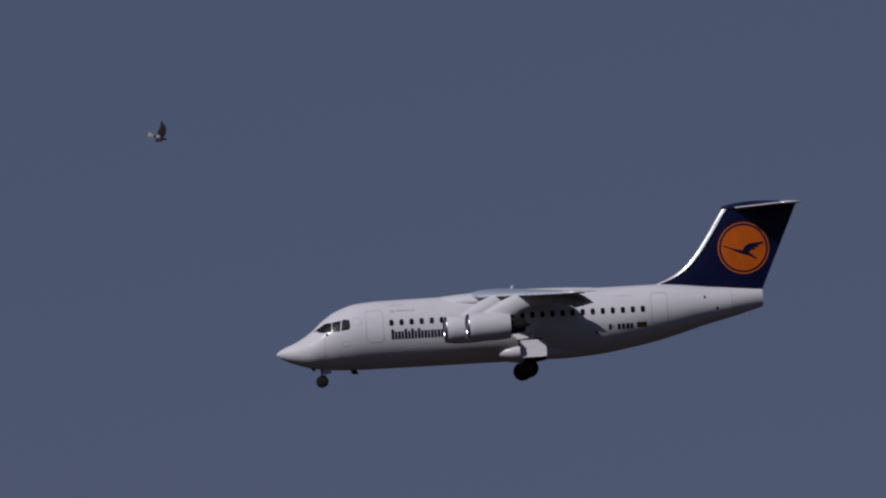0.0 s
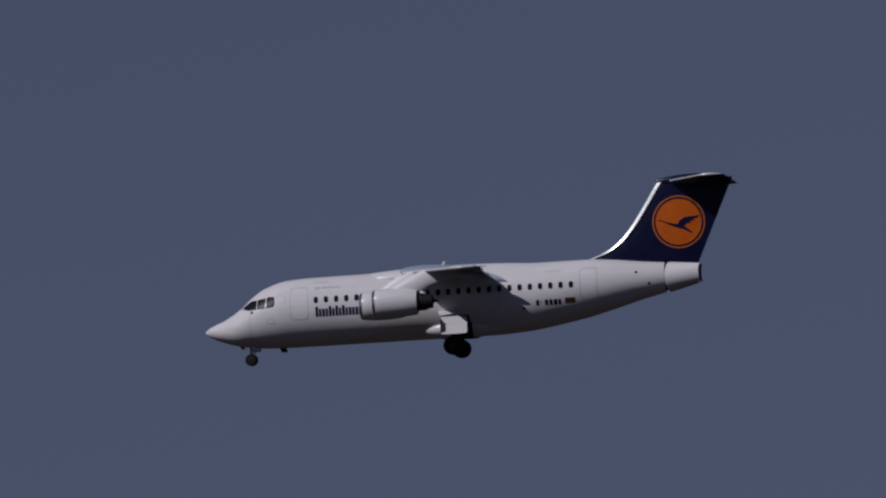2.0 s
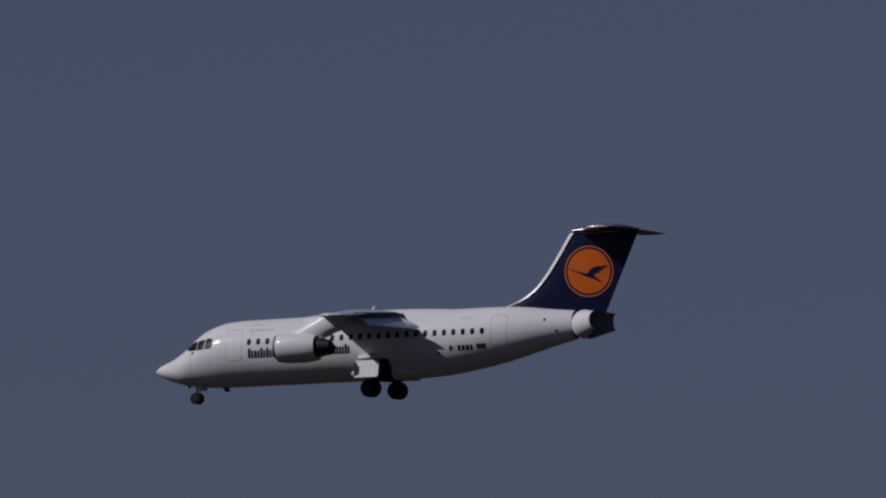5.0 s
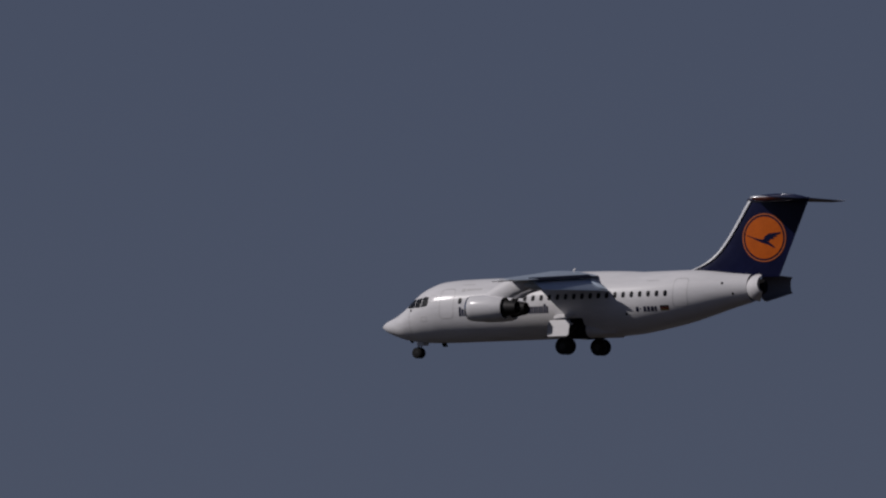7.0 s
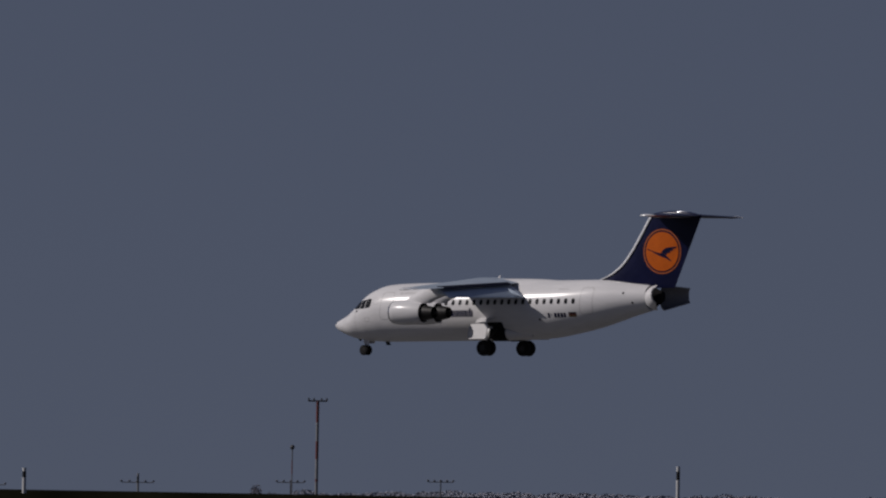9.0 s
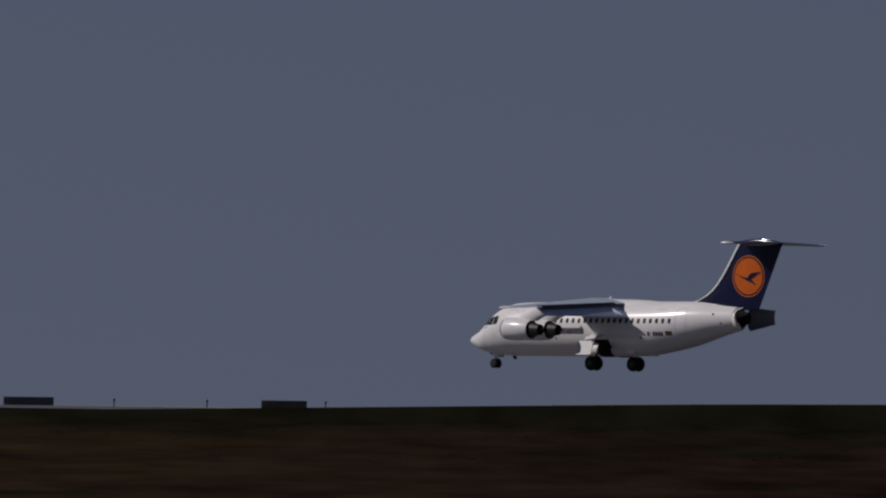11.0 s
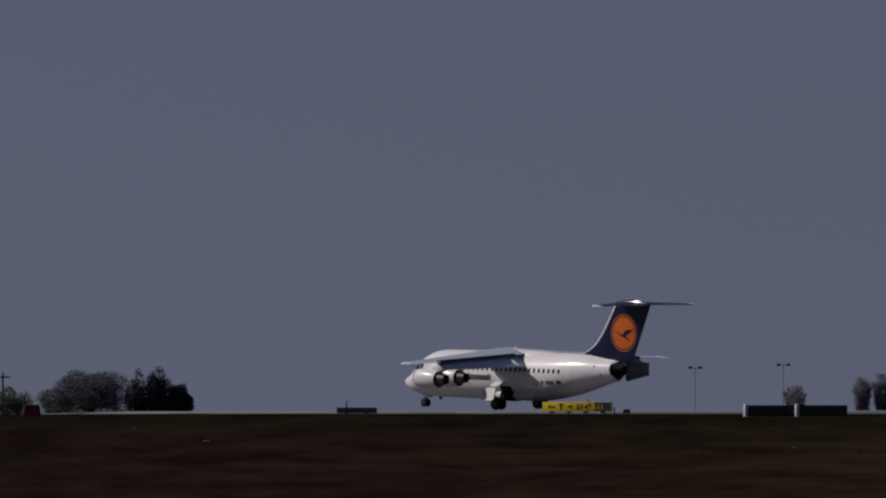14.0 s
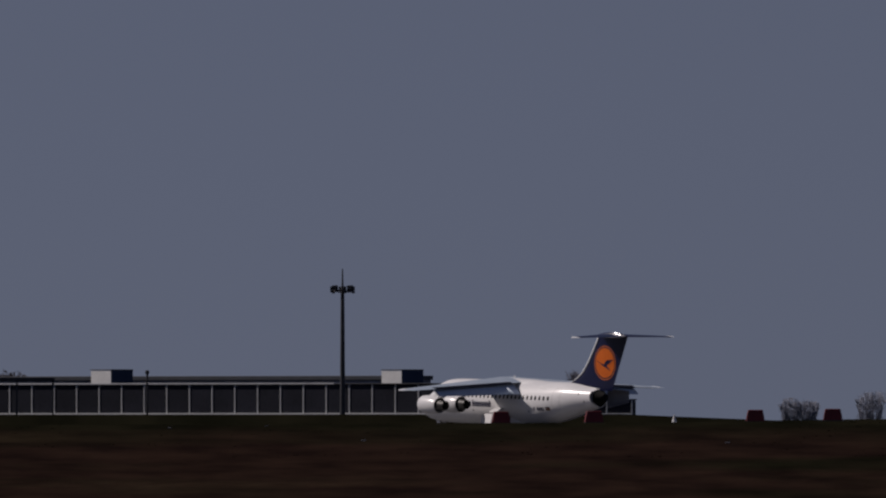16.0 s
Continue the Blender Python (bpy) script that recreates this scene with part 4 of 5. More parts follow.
    tube(bm, (w / 2 + 0.22, 0, -0.1), (w / 2 + 0.22, 0, 0.45), 0.05, 0.05)
    part("lamp_post", bm, POLE_DARK, s)
    bm = bmesh.new()
    tube(bm, (0.85, 0, 0.82), (0.85, 0, 1.02), 0.05, 0.03)
    part("top_lamp", bm, POLE_DARK, s)

    s, w = sign_box("airfield_sign", 42.331, 42.507, 966, 0.42, [SIGN_SLATE], "low slate sign back with a thin mast", 2, 0.04, 0.4)
    bm = bmesh.new()
    tube(bm, (-0.75, 0.05, 0.4), (-0.75, 0.05, 0.92), 0.07, 0.04)
    part("mast", bm, POLE_DARK, s)
    sign_box("airfield_sign", 41.233, 41.264, 966, 0.12, [SIGN_SLATE], "tiny dark sign back by the taxiway", 2, 0.18, 0.3)
    sign_box("airfield_sign", 25.552, 25.646, 727, 0.30, [SIGN_SLATE], "low dark sign back on the grass crest", 2, 0.10, 0.4)
    sign_box("airfield_sign", 25.719, 25.742, 703, 0.26, [SIGN_WHITE], "small white box on the grass crest", 2, 0.06, 0.3)


def make_markers():
    first = None
    for az, r in ((43.828, 865), (44.431, 860), (44.764, 851), (45.100, 856), (45.800, 865), (46.202, 872)):
        if first is None:
            first = thing("boundary_marker", "faded red trapezoid marker block on the grass", "marker", spot(az, r), "red boundary markers")
            bm = bmesh.new()
            v = [[(-0.62 + s, -0.35, z), (0.62 - s, -0.35, z), (0.62 - s, 0.35, z), (-0.62 + s, 0.35, z)] for z, s in ((0.02, 0.0), (0.45, 0.07), (0.78, 0.15))]
            rings(bm, v)
            bmesh.ops.bevel(bm, geom=list(bm.edges), offset=0.03, segments=1, affect="EDGES")
            part("block", bm, MARKER_RED, first, smooth=20)
            bm = bmesh.new()
            box(bm, -0.66, 0.66, -0.40, 0.40, -0.15, 0.05, 0.02)
            part("base", bm, SIGN_BROWN, first, "dark base", 0)
        else:
            copy_thing(first, spot(az, r, (az * 37) % 8 - 4))
    c = thing("traffic_cone", "small white cone on the grass", "cone", spot(45.451, 860))
    bm = bmesh.new()
    rings(bm, [circle((0, 0, z), r, "z", 16) for z, r in ((0.03, 0.16), (0.28, 0.09), (0.52, 0.03))])
    part("cone", bm, SIGN_WHITE, c)
    bm = bmesh.new()
    box(bm, -0.22, 0.22, -0.22, 0.22, -0.05, 0.035, 0.01)
    part("foot", bm, SIGN_WHITE, c, smooth=0)

    cart = thing("generator_cart", "small white and dark generator cart by the runway", "cart", spot(44.151, 966, -38))
    bm = bmesh.new()
    box(bm, -0.35, 0.62, -0.35, 0.35, 0.18, 0.55, 0.04)
    part("tray", bm, SIGN_BROWN, cart, smooth=30)
    bm = bmesh.new()
    box(bm, -0.55, -0.2, -0.35, 0.35, 0.18, 0.82, 0.05, 0.05)
    part("cabinet", bm, SIGN_WHITE, cart, "white cabinet", 30)
    bm = bmesh.new()
    box(bm, -0.72, -0.58, -0.2, 0.2, 0.1, 0.85, 0.02)
    part("end_board", bm, SIGN_BLACK, cart, "dark end board", 0)
    bm = bmesh.new()
    tube(bm, (0.5, 0, 0.5), (0.5, 0, 0.84), 0.05, 0.05)
    part("stack", bm, POLE_RED, cart, "red stack")
    for x in (-0.4, 0.4):
        bm = bmesh.new()
        rings(bm, [circle((x, -0.36 + b, 0.12), r, "y", 16) for b, r in ((0, 0.1), (0.02, 0.2), (0.12, 0.2), (0.14, 0.1))])
        part("wheel", bm, TYRE, cart)

    for az in (36.121, 35.435, 35.032, 34.518, 36.779, 37.542):
        p = thing("edge_light", "dark runway edge light on a short stem", "runway light", spot(az, 956), "runway edge lights")
        bm = bmesh.new()
        tube(bm, (0, 0, -0.1), (0, 0, 0.45), 0.045, 0.045)
        part("stem", bm, POLE_DARK, p)
        bm = bmesh.new()
        rings(bm, [circle((0, 0, z), r, "z", 12) for z, r in ((0.44, 0.08), (0.56, 0.10), (0.64, 0.05))])
        part("lamp", bm, POLE_DARK, p)


def make_ground_markers():
    """Small pale plates lying in the grass, each where a bearing first dips to a slope."""
    for az, slope in ((45.22, 0.00237), (47.22, 0.00108), (47.64, 0.00122), (46.80, 0.00222), (43.387, 0.00157), (43.07, 0.00256), (40.52, 0.0031)):
        r = 150
        while r < 900 and ground_z(-r * math.sin(radians(az)), r * math.cos(radians(az))) < EYE.z - slope * r:
            r += 4
        p = thing("ground_plate", "small pale marker plate lying in the grass", "marker", spot(az, r), "pale ground plates")
        bm = bmesh.new()
        box(bm, -0.10, 0.10, -0.2, 0.2, -0.05, 0.04, 0.015)
        part("plate", bm, MAST_WHITE, p, smooth=0)
        bm = bmesh.new()
        box(bm, 0.02, 0.10, -0.1, 0.1, 0.04, 0.09, 0.01)
        part("lug", bm, SIGN_BROWN, p, smooth=0)


def post(name, label, az, r, bands, rad, group="", cat="post"):
    """A round post in painted bands: (height, material) from the ground up."""
    p = thing(name, label, cat, spot(az, r), group)
    z = -0.2
    for h, m in bands:
        bm = bmesh.new()
        tube(bm, (0, 0, z), (0, 0, h), rad, rad, 12)
        part("band", bm, m, p)
        z = h
    return p


def make_posts():
    p = post("banded_mast", "tall red and white banded mast with a crossbar", 27.002, 703, [(0.85, MAST_WHITE), (1.0, POLE_RED), (2.05, MAST_WHITE), (2.45, POLE_RED), (3.0, POLE_RED), (4.0, MAST_WHITE), (5.15, POLE_RED)], 0.085, cat="mast")
    bm = bmesh.new()
    tube(bm, (-0.5, 0, 5.15), (0.5, 0, 5.15), 0.04, 0.04)
    for x in (-0.48, -0.2, 0.2, 0.48):
        tube(bm, (x, 0, 5.15), (x, 0, 5.30), 0.05, 0.04)
    part("crossbar", bm, POLE_DARK, p)
    x, y = -703 * math.sin(radians(21.213)), 703 * math.cos(radians(21.213))
    h = 6.53 - ground_z(x, y)
    p = post("banded_mast", "tall dark banded mast with a wide crossbar", 21.213, 703, [(h * 0.25, MAST_WHITE), (h * 0.5, POLE_RED), (h * 0.75, MAST_WHITE), (h, POLE_DARK)], 0.085, cat="mast")
    bm = bmesh.new()
    tube(bm, (-1.0, 0, h), (1.0, 0, h), 0.055, 0.055)
    part("crossbar", bm, POLE_DARK, p)
    for az, r, h in ((28.269, 660, 1.28), (25.434, 684, 1.85), (31.054, 674, 1.18)):
        post("marker_post", "white marker post with a black band near the top", az, r, [(h * 0.62, POLE_WHITE), (h * 0.86, SIGN_BLACK), (h, POLE_WHITE)], 0.10, "white marker posts")
    post("marker_post", "short dark marker post on the grass crest", 30.866, 707, [(0.55, POLE_DARK)], 0.06, "dark marker posts")
    post("marker_post", "slim dark and white marker post on the grass crest", 27.776, 690, [(0.45, MAST_WHITE), (0.80, SIGN_BLACK), (0.95, MAST_WHITE)], 0.06, "dark marker posts")
    post("marker_post", "short dark marker post on the grass crest", 27.642, 727, [(0.42, POLE_DARK)], 0.06, "dark marker posts")
    for az, top in ((39.033, -0.28), (38.435, -0.315), (38.318, -0.295), (37.680, -0.305)):
        x, y = -120 * math.sin(radians(az)), 120 * math.cos(radians(az))
        post("boundary_stake", "thin white boundary stake in the near grass", az, 120, [(top - ground_z(x, y), POLE_WHITE)], 0.013, "white boundary stakes", "stake")
    p = post("banded_mast", "short red and white mast with a control box", 30.564, 669, [(0.55, MAST_WHITE), (0.95, POLE_DARK), (1.65, MAST_WHITE), (2.55, POLE_DARK)], 0.09, cat="mast")
    bm = bmesh.new()
    box(bm, -0.38, -0.10, -0.12, 0.12, 0.55, 1.0, 0.03)
    box(bm, -0.05, 0.2, -0.14, 0.14, 0.35, 0.75, 0.03)
    part("control_box", bm, POLE_DARK, p, "dark control box", 30)
    p = post("obstacle_light", "thin pole with a round lamp", 27.109, 860, [(2.3, HAZE_GREY), (3.2, POLE_RED), (3.95, HAZE_GREY)], 0.04, cat="airfield light")
    bm = bmesh.new()
    bmesh.ops.create_icosphere(bm, subdivisions=2, radius=0.16, matrix=Matrix.Translation((0, 0, 4.05)))
    part("lamp", bm, POLE_DARK, p)
    for az, w, z in ((27.778, 2.2, 1.62), (28.423, 2.3, 1.28), (27.114, 1.9, 1.80), (26.463, 1.75, 2.0)):
        p = thing("approach_light_bar", "thin approach light crossbar on a post", "airfield light", spot(az, 908), "approach light bars")
        bm = bmesh.new()
        tube(bm, (0, 0, -0.3), (0, 0, z - ground_z(0, 900) + 0.08), 0.05, 0.04)
        part("post", bm, HAZE_GREY, p)
        bm = bmesh.new()
        tube(bm, (-w / 2, 0, z), (w / 2, 0, z), 0.03, 0.03)
        part("crossbar", bm, HAZE_GREY, p)
        for k in range(5):
            bm = bmesh.new()
            x = -w / 2 + w * k / 4
            rings(bm, [circle((x, y, z + 0.09), q, "y", 10) for y, q in ((-0.12, 0.06), (-0.10, 0.08), (0.06, 0.05))])
            part("lamp", bm, HAZE_GREY, p)
    for az, h in ((40.569, 6.9), (40.951, 6.5)):
        p = thing("apron_lamp", "thin grey lamp mast with two heads", "lamp mast", spot(az, 1912), "twin lamp masts")
        bm = bmesh.new()
        tube(bm, (0, 0, -0.3), (0, 0, h), 0.045, 0.035)
        part("mast", bm, HAZE_GREY, p)
        for s in (-1, 1):
            bm = bmesh.new()
            tube(bm, (0, 0, h - 0.1), (s * 0.6, 0, h), 0.05, 0.05)
            box(bm, s * 0.72 - 0.26, s * 0.72 + 0.26, -0.3, 0.3, h - 0.16, h + 0.20, 0.05)
            part("lamp_head", bm, HAZE_GREY, p)
    p = thing("power_pole", "dark pole with a crossarm and insulators", "pole", spot(43.954, 1625))
    bm = bmesh.new()
    tube(bm, (0, 0, -0.3), (0, 0, 5.6), 0.16, 0.11)
    part("pole", bm, POLE_DARK, p)
    bm = bmesh.new()
    box(bm, -0.95, 0.95, -0.08, 0.08, 4.95, 5.12, 0.02)
    part("crossarm", bm, POLE_DARK, p)
    for x in (-0.85, -0.4, 0.4, 0.85):
        bm = bmesh.new()
        tube(bm, (x, 0, 5.1), (x, 0, 5.35), 0.06, 0.05)
        part("insulator", bm, FRAME_PALE, p)
    m = thing("floodlight_mast", "tall dark floodlight mast with a ring of lamps", "floodlight", spot(46.890, 1424, dz=0.5))
    bm = bmesh.new()
    tube(bm, (0, 0, -1.1), (0, 0, 13.2), 0.30, 0.20, 14)
    part("mast", bm, POLE_DARK, m)
    bm = bmesh.new()
    tube(bm, (0, 0, 13.2), (0, 0, 15.2), 0.12, 0.06)
    part("spike", bm, POLE_DARK, m)
    bm = bmesh.new()
    rings(bm, [circle((0, 0, z), r, "z", 24) for z, r in ((12.75, 1.0), (12.75, 1.12), (12.9, 1.12), (12.9, 1.0))], False)
    for k in range(4):
        a = math.pi * k / 2
        tube(bm, (0, 0, 12.6), (1.05 * math.cos(a), 1.05 * math.sin(a), 12.82), 0.05, 0.05)
    part("ring", bm, POLE_DARK, m)
    for k in range(8):
        a = 2 * math.pi * k / 8 + 0.2
        bm = bmesh.new()
        box(bm, 1.18 * math.cos(a) - 0.17, 1.18 * math.cos(a) + 0.17, 1.18 * math.sin(a) - 0.15, 1.18 * math.sin(a) + 0.15, 12.55 + 0.1 * (k % 3), 13.3 + 0.12 * (k % 2), 0.05)
        part("lamp", bm, POLE_DARK, m, smooth=0)


# ---- buildings beyond the runway ----


def between(az0, r0, az1, r1):
    """A frame whose x runs from the left bearing to the right one; its length."""
    a = Vector((-r0 * math.sin(radians(az0)), r0 * math.cos(radians(az0)), 0))
    b = Vector((-r1 * math.sin(radians(az1)), r1 * math.cos(radians(az1)), 0))
    d = b - a
    z = min(ground_z(a.x, a.y), ground_z(b.x, b.y))
    return pose(a.x, a.y, z, 0, 0, math.degrees(math.atan2(d.y, d.x))), d.length


def make_sheds():
    for az0, r0, az1, r1, h, clad, label, n in (
        (39.975, 2112, 39.100, 2096, 4.45, PALE_CLAD, "long flat-roofed pale grey clad shed", 8),
        (39.098, 2096, 38.218, 2080, 3.85, PALE_CLAD, "flat-roofed pale grey clad shed beside a blue one", 8),
        (38.214, 2080, 37.231, 2062, 3.35, BLUE_CLAD, "flat-roofed slate blue clad shed", 10),
    ):
        m, length = between(az0, r0, az1, r1)
        s = thing("warehouse", label, "warehouse", m, "sheds beyond the runway")
        bm = bmesh.new()
        box(bm, 0.06, length - 0.06, 0.08, 3.0, -0.6, h - 0.05)
        part("core", bm, clad, s, smooth=0)
        for k in range(n):
            bm = bmesh.new()
            box(bm, length * k / n + 0.012, length * (k + 1) / n - 0.012, 0.0, 0.075, -0.5, h - 0.28, 0.02)
            part("wall_panel", bm, BLUE_DULL if clad is BLUE_CLAD and k > 3 else clad, s, smooth=0)
        bm = bmesh.new()
        box(bm, 0, length, -0.12, 3.1, h - 0.24, h, 0.03)
        part("roof", bm, ROOF_EDGE if clad is PALE_CLAD else clad, s, "pale roof edge" if clad is PALE_CLAD else "", 0)
        if h > 4.0:
            doors = ((0.35, 0.9, 0.6, 2.2), (0.81, 0.9, 0.1, 0.9))
            bits = ()
        elif clad is PALE_CLAD:
            doors = ((0.01, 0.7, 0.3, 2.1), (0.15, 0.9, 0.3, 1.0), (0.65, 0.9, 0.2, 2.0))
            bits = ((0.40, 0.9, 0.55, ROOF_EDGE), (0.69, 0.5, 0.9, POLE_DARK), (0.85, 1.2, 0.45, POLE_DARK), (0.91, 0.8, 1.0, ROOF_EDGE), (0.95, 1.4, 0.5, POLE_DARK))
        else:
            doors = ()
            bits = ((0.03, 2.2, 0.45, ROOF_EDGE), (0.10, 4.5, 0.6, POLE_DARK), (0.135, 1.8, 1.0, POLE_DARK), (0.50, 0.5, 1.1, POLE_DARK))
        for f, w, z0, z1 in doors:
            bm = bmesh.new()
            box(bm, f * length, f * length + w, -0.05, 0.03, z0, z1, 0.02)
            part("door", bm, SIGN_SLATE, s, "dark door", 0)
        for f, w, hh, mt in bits:
            bm = bmesh.new()
            box(bm, f * length, f * length + w, 1, 2.5, h - 0.02, h + hh, 0.05)
            part("roof_vent", bm, mt, s, smooth=0)


def make_yard():
    """A pale goalpost frame and a long low wall beside the blue shed."""
    m, length = between(37.222, 2060, 37.172, 2060)
    f = thing("goalpost_frame", "thin pale frame on posts beside the blue shed", "frame", m)
    for x in (0.06, length - 0.06):
        bm = bmesh.new()
        tube(bm, (x, 0, -0.4), (x, 0, 2.75), 0.06, 0.06)
        part("post", bm, ROOF_EDGE, f)
    bm = bmesh.new()
    tube(bm, (0, 0, 2.78), (length, 0, 2.78), 0.05, 0.05)
    part("crossbar", bm, ROOF_EDGE, f)
    m, length = between(37.16, 2055, 36.90, 2050)
    w = thing("low_wall", "long low dark wall beyond the runway", "wall", m)
    bm = bmesh.new()
    box(bm, 0, length, 0, 0.3, -0.4, 0.5, 0.03)
    part("wall", bm, SIGN_SLATE, w, smooth=0)
    bm = bmesh.new()
    box(bm, -0.05, length + 0.05, -0.05, 0.35, 0.5, 0.58, 0.02)
    part("coping", bm, HAZE_GREY, w, smooth=0)


def make_terminal():
    """A long low range of dark bays between pale posts, with stair towers behind and a lower end."""
    m, length = between(48.623, 1477, 45.854, 1434)
    t = thing("bay_building", "long low building of dark bays between pale posts", "building", m)
    bm = bmesh.new()
    box(bm, 0, length, 0.25, 1.6, -0.5, 3.3)
    part("core", bm, DARK_PANEL, t, smooth=0)
    n = 28
    for k in range(n):
        bm = bmesh.new()
        box(bm, length * k / n + 0.12, length * (k + 1) / n - 0.12, 0.05, 0.2, 0.1, 3.2, 0.03)
        part("bay_panel", bm, DARK_PANEL, t, smooth=0)
    for k in range(n + 1):
        bm = bmesh.new()
        box(bm, length * k / n - 0.075, length * k / n + 0.075, 0.0, 0.2, -0.3, 3.28, 0.02)
        part("bay_post", bm, FRAME_PALE, t, smooth=0)
    bm = bmesh.new()
    box(bm, -0.2, length + 0.2, -0.25, -0.01, -0.4, 0.16, 0.03)
    part("plinth", bm, FRAME_PALE, t, "pale plinth", 0)
    bm = bmesh.new()
    box(bm, -0.2, length * 0.62, -0.1, 1.7, 3.3, 3.48, 0.03)
    part("roof", bm, ROOF_EDGE, t, "pale flat roof edge", 0)
    bm = bmesh.new()
    box(bm, length * 0.62 + 0.02, length + 0.1, -0.1, 1.7, 3.3, 3.42, 0.03)
    part("roof", bm, POLE_DARK, t, "dark flat roof edge", 0)
    m, length = between(45.851, 1434, 45.635, 1432)
    e = thing("low_annexe", "low dark flat-roofed annexe", "building", m)
    bm = bmesh.new()
    box(bm, 0.0, length / 2, 0, 1.2, -0.5, 2.5)
    box(bm, length / 2, length, 0, 1.2, -0.5, 1.62)
    part("core", bm, DARK_PANEL, e, smooth=0)
    bm = bmesh.new()
    box(bm, 0.0, length + 0.1, -0.2, -0.01, -0.4, 0.16, 0.02)
    part("plinth", bm, FRAME_PALE, e, "pale plinth", 0)
    for k in range(3):
        bm = bmesh.new()
        box(bm, length * k / 2 - 0.07, length * k / 2 + 0.07, -0.1, 0.1, -0.3, (3.28, 2.5, 1.66)[k], 0.02)
        part("bay_post", bm, FRAME_PALE, e, smooth=0)
    bm = bmesh.new()
    box(bm, 0.02, length / 2 + 0.1, -0.12, 1.3, 2.5, 2.6, 0.02)
    box(bm, length / 2 + 0.11, length + 0.1, -0.12, 1.3, 1.62, 1.72, 0.02)
    part("roof", bm, DARK_PANEL, e, smooth=0)
    for az in (46.632, 47.892):
        s = thing("roof_unit", "corner-on stair head, its lit side painted white and its shaded side blue", "roof unit", spot(az, 1496, -45), "roof stair heads")
        bm = bmesh.new()
        box(bm, -1.6, 1.6, -1.6, 1.6, -0.4, 4.95)
        part("core", bm, CONTAINER_WHITE, s, smooth=0)
        # sun and shade on the two sides are put in as white and blue
        bm = bmesh.new()
        box(bm, -1.6, 1.6, -1.68, -1.605, 0, 4.9, 0.02)
        part("lit_side", bm, CONTAINER_WHITE, s, "lit side painted white", 0)
        bm = bmesh.new()
        box(bm, 1.605, 1.68, -1.65, 1.75, 0, 5.0, 0.02)
        part("shaded_side", bm, BLUE_DULL, s, "shaded side, its shade painted blue", 0)
        bm = bmesh.new()
        box(bm, -1.7, 1.72, -1.72, 1.78, 5.0, 5.1, 0.02)
        part("lid", bm, POLE_DARK, s, smooth=0)
    m, length = between(48.623, 1568, 46.569, 1530)
    s = thing("rear_hall", "long dark roof of a hall behind", "building", m)
    bm = bmesh.new()
    box(bm, 0, length, 0, 3, -0.5, 4.0)
    part("wall", bm, PALE_CLAD, s, smooth=0)
    bm = bmesh.new()
    box(bm, -0.2, length + 0.2, -0.3, 3.2, 4.0, 4.5, 0.05)
    part("roof", bm, SIGN_SLATE, s, "dark slate roof edge", 0)
    m, length = between(48.623, 1453, 48.138, 1453)
    s = thing("loading_canopy", "dark open canopy on posts", "canopy", m)
    bm = bmesh.new()
    box(bm, 0, length, 0, 4, 3.75, 4.1, 0.04)
    part("roof", bm, POLE_DARK, s, smooth=0)
    for k in range(4):
        bm = bmesh.new()
        x = 0.2 + (length - 0.4) * k / 3
        box(bm, x - 0.1, x + 0.1, 0.2, 0.4, -0.3, 3.77)
        part("post", bm, POLE_DARK, s, smooth=0)
    p = thing("vent_pipe", "short dark vent pipe on the roof edge", "vent pipe", spot(47.737, 1455))
    bm = bmesh.new()
    tube(bm, (0, 0, -0.2), (0, 0, 4.5), 0.12, 0.12)
    rings(bm, [circle((0, 0, z), r, "z", 12) for z, r in ((4.45, 0.2), (4.8, 0.24), (4.9, 0.1))])
    part("pipe", bm, POLE_DARK, p)


# ---- trees ----


def limb(verts, faces, a, b, ra, rb, n=4):
    d = (b - a).normalized()
    u = d.orthogonal().normalized()
    w = d.cross(u)
    base = len(verts)
    for c, r in ((a, ra), (b, rb)):
        for k in range(n):
            verts.append(c + (u * math.cos(2 * math.pi * k / n) + w * math.sin(2 * math.pi * k / n)) * r)
    for k in range(n):
        j = (k + 1) % n
        faces.append((base + k, base + j, base + n + j, base + n + k))


def raw_part(name, verts, faces, mat, parent, label="", kind=""):
    me = bpy.data.meshes.new(name)
    me.from_pydata([tuple(v) for v in verts], [], faces)
    me.materials.append(mat)
    ob = new(name, me)
    ob.parent = parent
    return tagged(ob, label, kind=kind)


